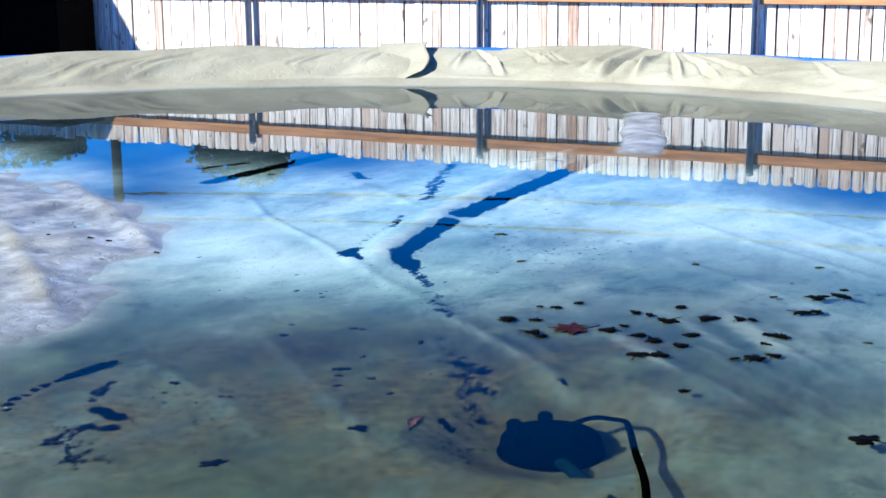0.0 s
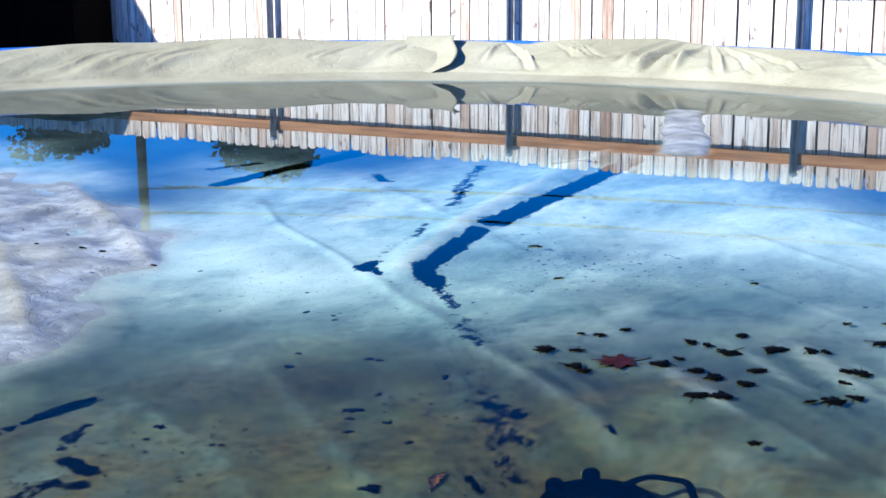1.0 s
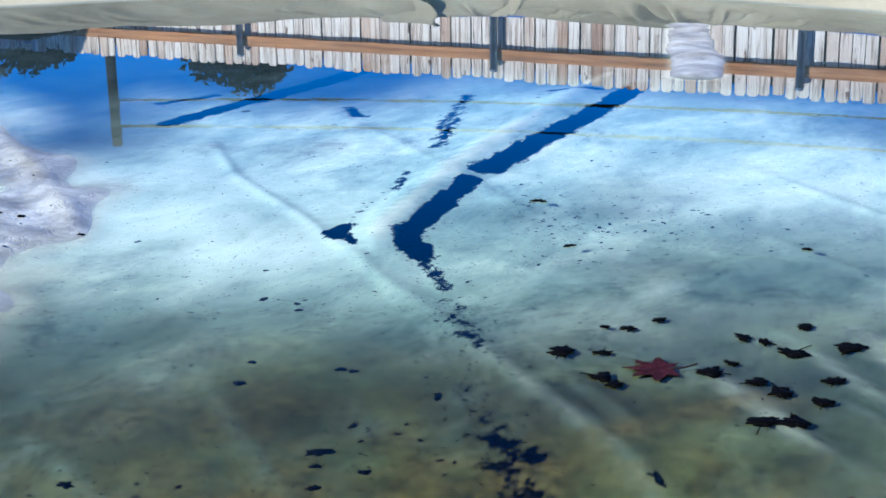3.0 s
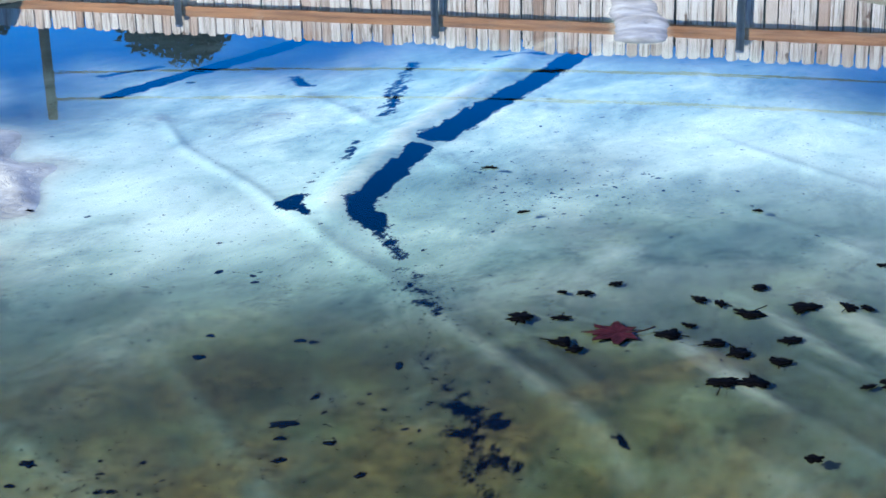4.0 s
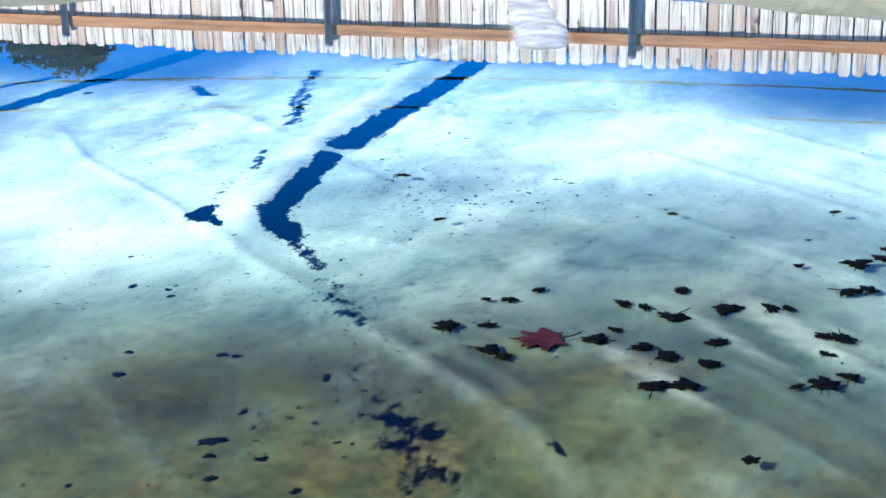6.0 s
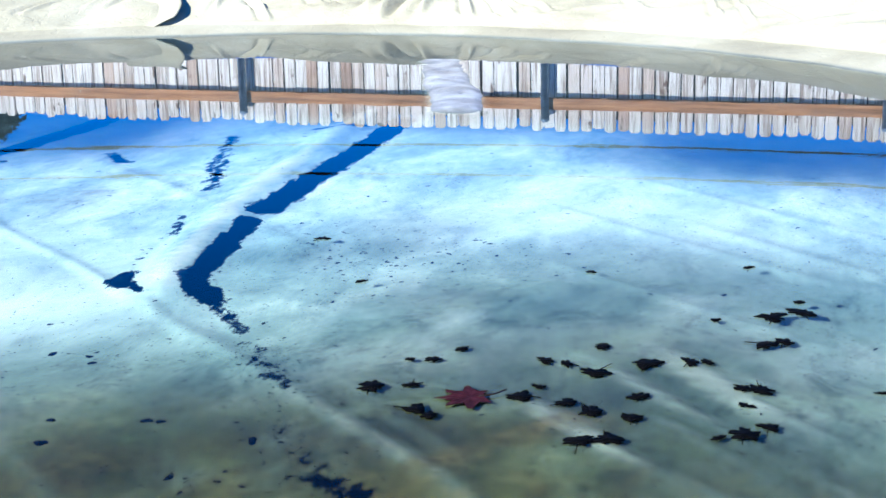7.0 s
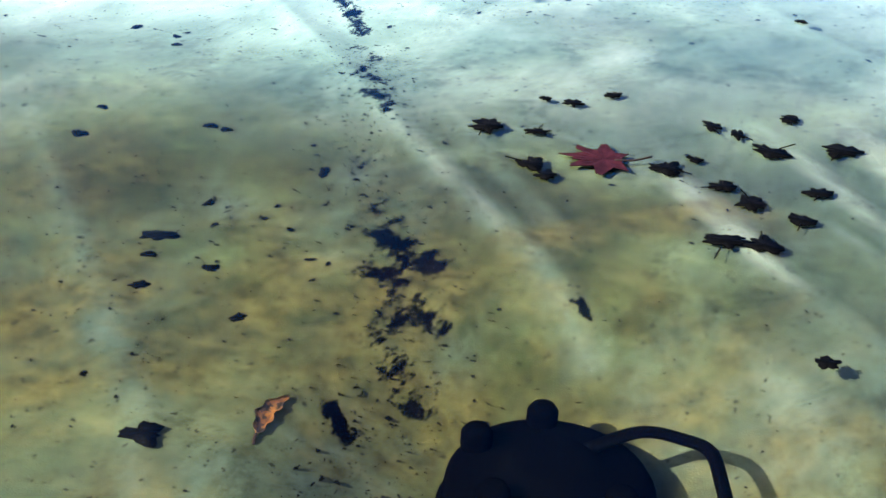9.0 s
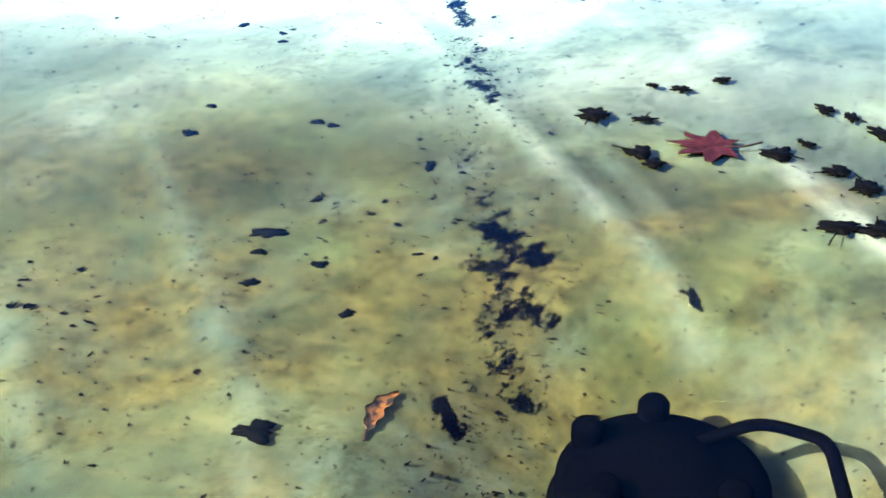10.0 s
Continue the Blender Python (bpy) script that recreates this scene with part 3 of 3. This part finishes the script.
def picket_mesh(width, high):
    bm = bmesh.new()
    w, c, d = width / 2, 0.018, 0.008
    outline = [(-w, 0), (w, 0), (w, high - c), (w - c, high), (-w + c, high), (-w, high - c)]
    front = [bm.verts.new((x, -d, z)) for x, z in outline]
    back = [bm.verts.new((x, d, z)) for x, z in outline]
    bm.faces.new(front)
    bm.faces.new(back[::-1])
    for k in range(6):
        bm.faces.new((front[k], back[k], back[(k + 1) % 6], front[(k + 1) % 6]))
    me = mesh_of(bm, "picket")
    me.materials.append(PICKET)
    return me


def build_fence():
    rng = random.Random(5)
    kinds = [picket_mesh(w, TOP - GROUND + h) for w, h in ((0.0850, 0.0), (0.0835, -0.012), (0.0855, 0.010), (0.083, 0.004), (0.0845, -0.02))]
    x = -16.4
    while x < 7.6:
        ob = part("picket", rng.choice(kinds), PICKET, fence)
        ob.location = (x, rng.uniform(-0.003, 0.003), rng.uniform(-0.004, 0.006))
        ob.rotation_euler = (0, rng.gauss(0, 0.0025), rng.gauss(0, 0.012))
        x += PITCH + rng.uniform(-0.0015, 0.0015)
    for k in range(-4, 6):
        px = -4.69 + 2.44 * k
        post = bmesh.new()
        lathe(post, [(0.031, 0.0), (0.031, 1.70), (0.034, 1.701), (0.034, 1.722), (0.020, 1.735)], 20)
        ob = part("post", post, POST_STEEL, fence, "blue-grey steel pipe post", smooth=True)
        ob.location = (px, -0.076, 0)
        # added sheet; its dark colour gives the picket gaps their shade
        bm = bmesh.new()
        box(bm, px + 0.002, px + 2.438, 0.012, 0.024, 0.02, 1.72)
        part("back_board", bm, GAP_SHADE, fence, "dark sheets added behind the pickets to stand for shade in the gaps")
        for z0, z1, name in ((1.555, 1.645, "top_rail"), (0.30, 0.39, "bottom_rail")):
            bm = bmesh.new()
            box(bm, px + 0.004, px + 2.436, -0.044, -0.012, z0, z1, 0.004)
            part(name, bm, RAIL_WOOD, fence, "reddish-brown wooden rail")


# ---- yard things ----


def build_cabinet():
    c = thing("storage_cabinet", (-9.62, 10.62, GROUND), "low dark brown storage cabinet standing in the shade by the fence", "cabinet")
    bm = bmesh.new()
    box(bm, -0.70, 0.70, -0.28, 0.28, 0.03, 1.55, 0.012)
    part("body", bm, DARK_BOX, c)
    for s in (-1, 1):
        bm = bmesh.new()
        box(bm, min(0.01 * s, 0.68 * s), max(0.01 * s, 0.68 * s), -0.305, -0.282, 0.07, 1.50, 0.006)
        door = part("door", bm, DARK_BOX, c)
        bm = bmesh.new()
        box(bm, 0.05 * s - 0.012, 0.05 * s + 0.012, -0.330, -0.306, 0.75, 0.90, 0.004)
        part("handle", bm, BLACK_PLASTIC, door)
    bm = bmesh.new()
    box(bm, -0.73, 0.73, -0.32, 0.31, 1.552, 1.585, 0.008)
    part("lid", bm, DARK_BOX, c)


def build_shade_caster():
    # unseen building, added and sized to cast the shade on the fence's left end
    h = thing("garage", (-13.9, 6.4, GROUND), "unseen beige stucco building with a brown shingled roof, added to shade the fence's left end", "building")
    bm = bmesh.new()
    box(bm, -3.2, 3.2, -4.5, 3.0, 0, 3.86)
    part("wall", bm, STUCCO, h)
    bm = bmesh.new()
    for s in (-1, 1):
        v = [bm.verts.new(p) for p in ((s * 3.5, -4.8, 3.87), (s * 3.5, 3.3, 3.87), (0, 3.3, 4.7), (0, -4.8, 4.7), (s * 3.5, -4.8, 4.02), (s * 3.5, 3.3, 4.02), (0, 3.3, 4.86), (0, -4.8, 4.86))]
        for f in ((0, 1, 2, 3), (4, 5, 6, 7), (0, 1, 5, 4), (1, 2, 6, 5), (3, 0, 4, 7)):
            bm.faces.new([v[i] for i in f])
    bmesh.ops.recalc_face_normals(bm, faces=bm.faces)
    part("roof", bm, SHINGLE, h)


def build_tree(x, y, top, width, seed, low=1.2):
    """top: the crown's highest point over the ground."""
    rng = random.Random(seed)
    t = thing("tree", (x, y, GROUND), "dark green bushy tree rising behind the fence", "tree", "trees behind the fence")
    bm = bmesh.new()
    tube(bm, smooth_line([(0, 0, 0), (0.05, 0.02, top * 0.3), (-0.04, 0.05, top * 0.6), (0, 0, top * 0.85)], 4), [0.16 - 0.009 * i for i in range(13)], 8)
    limbs = []
    for k in range(9):
        a, z0 = rng.uniform(0, 6.28), rng.uniform(0.3, 0.7) * top
        e = Vector((math.cos(a) * width * 0.36, math.sin(a) * width * 0.36, min(top * 0.9, z0 + rng.uniform(0.2, 0.9))))
        limbs.append(e)
        tube(bm, smooth_line([(0, 0, z0), (e.x * 0.5, e.y * 0.5, (z0 + e.z) / 2 + 0.1), e], 4), [0.06 - 0.005 * i for i in range(9)], 6)
    part("trunk", bm, BARK, t, smooth=True)
    verts, faces = [], []
    centres = []
    for k in range(80):
        a, q = rng.uniform(0, 6.28), math.sqrt(rng.random())
        zz = rng.uniform(low, top - 0.12)
        span = width / 2 * (0.55 + 0.45 * math.sin(math.pi * min(1, (zz - low) / (top - low) * 0.85 + 0.25)))
        centres.append((math.cos(a) * q * span, math.sin(a) * q * span, zz - 0.25 * q, rng.uniform(0.24, 0.44)))
    for c in centres:
        for k in range(170):
            d = Vector((rng.gauss(0, 1), rng.gauss(0, 1), rng.gauss(0, 1))).normalized() * c[3] * rng.uniform(0.5, 1.1)
            p = Vector(c[:3]) + d
            u = Vector((rng.gauss(0, 1), rng.gauss(0, 1), rng.gauss(0, 0.6))).normalized()
            v = u.orthogonal().normalized()
            s = rng.uniform(0.05, 0.10)
            i = len(verts)
            verts += [p - u * s, p + v * s * 0.5, p + u * s, p - v * s * 0.5]
            faces.append((i, i + 1, i + 2, i + 3))
    me = bpy.data.meshes.new("crown")
    me.from_pydata(verts, [], faces)
    part("crown", me, CROWN_LEAF, t)
    return t


def build_pole_and_wires():
    px, py = -28.2, 34.2
    p = thing("utility_pole", (px, py, GROUND), "tall dark wooden utility pole beyond the fence", "utility pole")
    bm = bmesh.new()
    lathe(bm, [(0.17, 0), (0.165, 3), (0.15, 8.75), (0.13, 8.8)], 16)
    part("shaft", bm, POLE_WOOD, p, smooth=True)
    bm = bmesh.new()
    tube(bm, [(0.16, 0, 7.35), (0.16, 0, 7.6)], 0.05, 8)
    part("insulator", bm, BLACK_PLASTIC, p)
    bm = bmesh.new()
    tube(bm, [(0.16, 0, 8.15), (0.16, 0, 8.4)], 0.05, 8)
    part("insulator", bm, BLACK_PLASTIC, p)
    for z, end, thick in ((6.45, (6.0, 41.5, 6.9), 0.034), (7.25, (6.0, 40.5, 7.6), 0.034)):
        a, b = Vector((px + 0.16, py, z)), Vector(end)
        pts = [a.lerp(b, k / 40) - Vector((0, 0, 0.5 * (1 - (2 * k / 40 - 1) ** 2))) for k in range(41)]
        bm = bmesh.new()
        tube(bm, pts, thick, 6)
        ob = part("overhead_cable", bm, WIRE, None, "black overhead cable strung from the wooden pole", smooth=True)
        tagged(ob, category="cable", group="overhead cables")


# ---- pump and leaves ----


def build_pump():
    p = thing("cover_pump", (-0.553, 2.578, -0.155), "black submersible pump with a power cord, sunk in the cover's hollow", "pump")
    bm = bmesh.new()
    lathe(bm, [(0.100, 0.0), (0.118, 0.006), (0.121, 0.03), (0.119, 0.052), (0.112, 0.066), (0.095, 0.076), (0.060, 0.082), (0.050, 0.094), (0.030, 0.099)], 40)
    part("body", bm, BLACK_PLASTIC, p, smooth=True)
    bm = bmesh.new()
    lathe(bm, [(0.11, -0.012), (0.128, -0.010), (0.128, 0.004), (0.11, 0.006)], 40)
    part("strainer_base", bm, BLACK_PLASTIC, p, smooth=True)
    for k in range(4):
        a = math.radians((121, 181, 250, 345)[k])
        bm = bmesh.new()
        lathe(bm, [(0.016, 0.0), (0.0185, 0.01), (0.0185, 0.030), (0.014, 0.039), (0.007, 0.041)], 18)
        ob = part("knob", bm, BLACK_PLASTIC, p, smooth=True)
        ob.location = (0.094 * math.cos(a), 0.094 * math.sin(a), 0.068)
    bm = bmesh.new()
    tube(bm, smooth_line([(0.02, 0.05, 0.085), (0.07, 0.083, 0.115), (0.118, 0.098, 0.113), (0.152, 0.085, 0.118), (0.185, 0.02, 0.126), (0.24, -0.11, 0.145), (0.38, -0.45, 0.20), (0.56, -1.0, 0.29), (0.78, -1.6, 0.53)], 8), 0.0085, 10)
    part("power_cord", bm, BLACK_RUBBER, p, "thick black rubber power cord", smooth=True)
    bm = bmesh.new()
    tube(bm, smooth_line([(0.06, -0.09, 0.03), (0.13, -0.18, 0.055), (0.30, -0.40, 0.105), (0.50, -1.0, 0.19), (0.70, -1.6, 0.46)], 8), 0.018, 12)
    part("hose", bm, HOSE_GREEN, p, "blue-green discharge hose", smooth=True)


def ragged_leaf(rng, size, stalk):
    """A small limp leaf: ragged outline, slight curl, a thickness and, where wanted, a short stalk."""
    bm = bmesh.new()
    n = 26
    lobes, ph = rng.choice((2, 3, 3, 5)), rng.uniform(0, 6.28)
    stretch = rng.uniform(0.55, 0.95)
    top, low = [], []
    for k in range(n):
        a = 2 * math.pi * k / n
        r = size * (0.74 + 0.16 * math.sin(lobes * a + ph) + 0.09 * math.sin((lobes + 4) * a + 2 * ph) + rng.choice((-0.14, -0.05, 0.0, 0.05, 0.12)) + rng.uniform(-0.06, 0.06))
        x, y = r * math.cos(a), r * math.sin(a) * stretch
        z = 0.001 + rng.uniform(0, 0.0012)
        top.append(bm.verts.new((x, y, z)))
        low.append(bm.verts.new((x * 0.97, y * 0.97, z - 0.0015)))
    mid, und = bm.verts.new((0, 0, 0.0015)), bm.verts.new((0, 0, 0.0))
    for k in range(n):
        j = (k + 1) % n
        bm.faces.new((top[k], top[j], mid))
        bm.faces.new((low[j], low[k], und))
        bm.faces.new((top[j], top[k], low[k], low[j]))
    if stalk and size > 0.024:
        a = rng.uniform(0, 6.28)
        tube(bm, [(math.cos(a) * size * q, math.sin(a) * size * q + 0.1 * size * q * q, 0.0015) for q in (0.5, 0.9, 1.3)], 0.0011, 5)
    return bm


def lying(x, y):
    """Height of a thing that lies on the cover."""
    return float(cover_relief(np.array([x]), np.array([y]))[0][0]) + 0.003


def laid(x, y, turn, over=0.001):
    """Pose of a thing that lies on the cover and leans with it."""
    e = 0.03
    slope = Vector(((lying(x - e, y) - lying(x + e, y)) / (2 * e), (lying(x, y - e) - lying(x, y + e)) / (2 * e), 1.0))
    return Matrix.Translation((x, y, lying(x, y) - 0.003 + over)) @ Vector((0, 0, 1)).rotation_difference(slope).to_matrix().to_4x4() @ pose(0, 0, 0, 0, 0, turn)


def floating_leaf(rng, x, y, z, size, label):
    """A leaf at height z on the water or, with no height, sunk onto the cover."""
    ob = part("leaf", ragged_leaf(rng, size, z is not None), DARK_LEAF, None, label, smooth=True)
    turn = rng.uniform(0, 360)
    ob.matrix_world = laid(x, y, turn) if z is None else pose(x, y, z, 0, 0, turn)
    tagged(ob, category="leaf", group="floating leaves")


def build_leaves():
    rng = random.Random(11)
    near = [(-0.996, 3.323, 27), (-0.918, 3.348, 18), (-0.871, 3.219, 22), (-0.836, 3.194, 16), (-0.688, 3.332, 25), (-0.662, 3.394, 13), (-0.592, 3.318, 20), (-0.538, 3.283, 24),
            (-0.532, 3.136, 31), (-0.483, 3.154, 27), (-0.458, 3.269, 19), (-0.46, 3.384, 20), (-0.684, 3.552, 20), (-0.636, 3.542, 18), (-0.57, 3.502, 30), (-0.581, 3.668, 17)]
    more = [(-0.47, 3.58, 32), (-0.967, 3.496, 11), (-0.919, 3.506, 15), (-0.876, 3.587, 14), (-0.327, 2.881, 15), (-0.385, 3.61, 24), (-0.35, 3.615, 15), (-0.235, 3.96, 32), (-0.173, 4.009, 28),
            (-0.235, 3.758, 30), (-0.20, 3.785, 22), (-0.232, 3.472, 24), (-0.265, 3.474, 17), (-0.252, 3.379, 15), (-0.245, 3.233, 26), (-0.288, 3.205, 14), (-0.203, 3.277, 20),
            (-0.18, 4.09, 15), (0.072, 3.749, 12), (-0.001, 3.505, 12), (-0.709, 4.253, 12), (-0.318, 4.377, 14), (-0.359, 3.909, 12), (-1.522, 4.448, 20), (-1.269, 4.047, 16), (0.132, 2.714, 34)]
    left = [(-2.846, 3.664, 15), (-2.773, 3.681, 15), (-3.009, 3.622, 10), (-2.505, 3.62, 10), (-1.39, 3.102, 12), (-1.36, 3.103, 10), (-1.533, 2.95, 14), (-1.575, 3.058, 10), (-1.787, 3.417, 13), 
            (-1.698, 3.424, 10), (-1.671, 3.388, 10), (-1.141, 3.048, 17), (-1.224, 2.867, 12), (-1.108, 2.708, 12), (-1.155, 2.619, 13), (-1.004, 2.621, 12), (-1.527, 2.437, 17), (-1.196, 2.692, 12), 
            (-1.221, 2.744, 27), (-0.942, 2.35, 24), (-1.117, 2.030, 34)]
    for x, y, s in near + more:
        floating_leaf(rng, x, y, max(lying(x, y), 0.001), s / 1000 * 1.42, "dark rotting leaf lying limp in the shallow water")
    for x, y, s in left:
        floating_leaf(rng, x, y, None, s / 1000 * 1.2, "dark rotting leaf sunk onto the pool cover")


def build_maple_leaf():
    leaf = thing("maple_leaf", pose(-0.782, 3.305, 0.000, 0, 0, 28), "red maple leaf with its stem, lying in shallow water", "leaf")
    bm = bmesh.new()
    spec = [(0, 74), (9, 50), (15, 52), (24, 38), (34, 62), (42, 70), (50, 48), (64, 36), (80, 62), (90, 66), (100, 46), (118, 34), (138, 52), (158, 30), (180, 26)]
    ring = [(a, r) for a, r in spec] + [(360 - a, r * 0.94) for a, r in reversed(spec[1:-1])]
    top = [bm.verts.new((r / 1000 * math.cos(radians(a + 170)), r / 1000 * math.sin(radians(a + 170)), 0.003 + 0.0008 * (i % 2))) for i, (a, r) in enumerate(ring)]
    low = [bm.verts.new((v.co.x, v.co.y, v.co.z - 0.0012)) for v in top]
    c, u = bm.verts.new((0, 0, 0.0025)), bm.verts.new((0, 0, 0.0013))
    n = len(top)
    for k in range(n):
        j = (k + 1) % n
        bm.faces.new((top[k], top[j], c))
        bm.faces.new((low[j], low[k], u))
        bm.faces.new((top[j], top[k], low[k], low[j]))
    part("blade", bm, RED_LEAF, leaf)
    bm = bmesh.new()
    tube(bm, smooth_line([(0.015, -0.003, 0.003), (0.045, -0.004, 0.005), (0.075, 0.010, 0.007)], 5), 0.0016, 6)
    part("stem", bm, STEM, leaf, smooth=True)


def build_brown_leaf():
    leaf = thing("curled_leaf", laid(-0.858, 2.478, 97, 0.0), "curled orange-brown dead leaf sunk onto the pool cover", "leaf")
    bm = bmesh.new()
    n, m = 16, 7
    rng = random.Random(4)
    grid = []
    for i in range(n + 1):
        u = i / n
        w = (0.0095 + 0.0024 * math.sin(21 * u)) * math.sin(math.pi * u ** 0.8) ** 0.7 + 0.001
        row = []
        for j in range(m):
            s = 2 * j / (m - 1) - 1
            row.append(bm.verts.new((0.088 * (u - 0.5), s * w + 0.009 * math.sin(3 * u), 0.002 + 0.003 * s * s + rng.uniform(0, 0.0015))))
        grid.append(row)
    for i in range(n):
        for j in range(m - 1):
            bm.faces.new((grid[i][j], grid[i + 1][j], grid[i + 1][j + 1], grid[i][j + 1]))
    r = bmesh.ops.solidify(bm, geom=bm.faces[:], thickness=0.001)
    part("blade", bm, BROWN_LEAF, leaf, smooth=True)
    bm = bmesh.new()
    tube(bm, [(-0.045, 0.0, 0.004), (-0.054, -0.002, 0.004), (-0.062, -0.006, 0.003)], 0.002, 6)
    part("stem", bm, STEM, leaf)


def build_sticks():
    bm = bmesh.new()
    rng = random.Random(8)
    bits = smooth_line([(-0.04, -0.09, 0.006), (-0.03, 0.02, 0.008), (-0.012, 0.12, 0.006)], 9)
    tube(bm, [(x + rng.uniform(-0.003, 0.003), y, z) for x, y, z in bits], [0.004 + 0.0085 * min(1, 4 * k / (len(bits) - 1) * (1.04 - k / (len(bits) - 1)) * 1.1) + rng.uniform(-0.002, 0.002) for k in range(len(bits))], 9)
    ob = part("stick", bm, DARK_LEAF, None, "dark waterlogged stick lying in the shallow water")
    ob.location = (-1.76, 2.39, lying(-1.76, 2.39))
    tagged(ob, category="stick")
    for x, y, size in ((-1.803, 2.265, 0.020), (-1.80, 2.225, 0.017), (-1.79, 2.185, 0.015), (-1.795, 2.15, 0.022), (-1.78, 2.11, 0.020), (-1.755, 2.08, 0.014)):
        floating_leaf(rng, x, y, None, size, "scrap of dark bark sunk beside the stick")


def build_flecks():
    """Crumbs of leaf strewn over the cover."""
    rng = random.Random(21)
    verts, faces = [], []

    def fleck(x, y, z, s):
        a, n, i = rng.uniform(0, 6.28), 9, len(verts)
        thin = rng.choice((0.18, 0.3, 0.45, 0.8))
        for k in range(n):
            q = 2 * math.pi * k / n
            r = s * rng.uniform(0.35, 1.25)
            u, v = r * math.cos(q), r * math.sin(q) * thin
            verts.append((x + u * math.cos(a) - v * math.sin(a), y + u * math.sin(a) + v * math.cos(a), z + rng.uniform(0, 0.002)))
        faces.append(tuple(range(i, i + n)))

    places = []
    trail = [(-1.40, 3.60), (-1.25, 3.40), (-1.12, 3.13), (-0.95, 2.91), (-0.82, 2.74), (-0.74, 2.55), (-0.70, 2.35)]
    for k in range(900):
        u = rng.random() * (len(trail) - 1)
        i = int(u)
        x = trail[i][0] + (trail[i + 1][0] - trail[i][0]) * (u - i) + rng.gauss(0, 0.05)
        y = trail[i][1] + (trail[i + 1][1] - trail[i][1]) * (u - i) + rng.gauss(0, 0.05)
        places.append((x, y, rng.choice((0.0015, 0.002, 0.003, 0.0055)) * rng.uniform(0.7, 1.2)))
    for k in range(420):
        places.append((rng.uniform(-2.2, -0.3), rng.uniform(2.0, 3.4), rng.uniform(0.0015, 0.005)))
    for cx, cy in ((-1.3, 2.35), (-1.45, 2.45), (-1.5, 2.2), (-1.1, 2.9), (-1.4, 4.4), (-1.3, 4.25), (-1.1, 4.5)):
        for k in range(28):
            places.append((cx + rng.gauss(0, 0.09), cy + rng.gauss(0, 0.09), rng.uniform(0.002, 0.010)))
    for k in range(520):
        places.append((rng.uniform(-4.5, 1.0), rng.uniform(3.2, 7.5), rng.uniform(0.003, 0.013)))
    for k in range(150):
        places.append((rng.gauss(-1.3, 0.28), rng.gauss(4.35, 0.25), rng.uniform(0.002, 0.010)))
    for k in range(420):
        places.append((rng.gauss(-1.35, 0.25), rng.gauss(2.55, 0.22), rng.uniform(0.001, 0.0036)))
    xy = np.array([p[:2] for p in places])
    z, _, _ = cover_relief(xy[:, 0], xy[:, 1])
    for (x, y, s), zz in zip(places, z):
        fleck(x, y, zz + 0.0015, s)
    me = bpy.data.meshes.new("leaf_crumbs")
    me.from_pydata(verts, [], faces)
    me.materials.append(DARK_LEAF)
    tagged(new("leaf_crumbs", me), "dark crumbs of rotted leaf strewn over the pool cover", "debris", kind="stuff")


build_cabinet()
build_shade_caster()
build_tree(-15.0, 22.0, 4.3, 2.9, 3)
build_tree(-20.6, 22.5, 4.4, 3.2, 7)
build_pole_and_wires()
build_pump()
build_maple_leaf()
build_brown_leaf()
build_leaves()
build_sticks()
build_flecks()
build_fence()
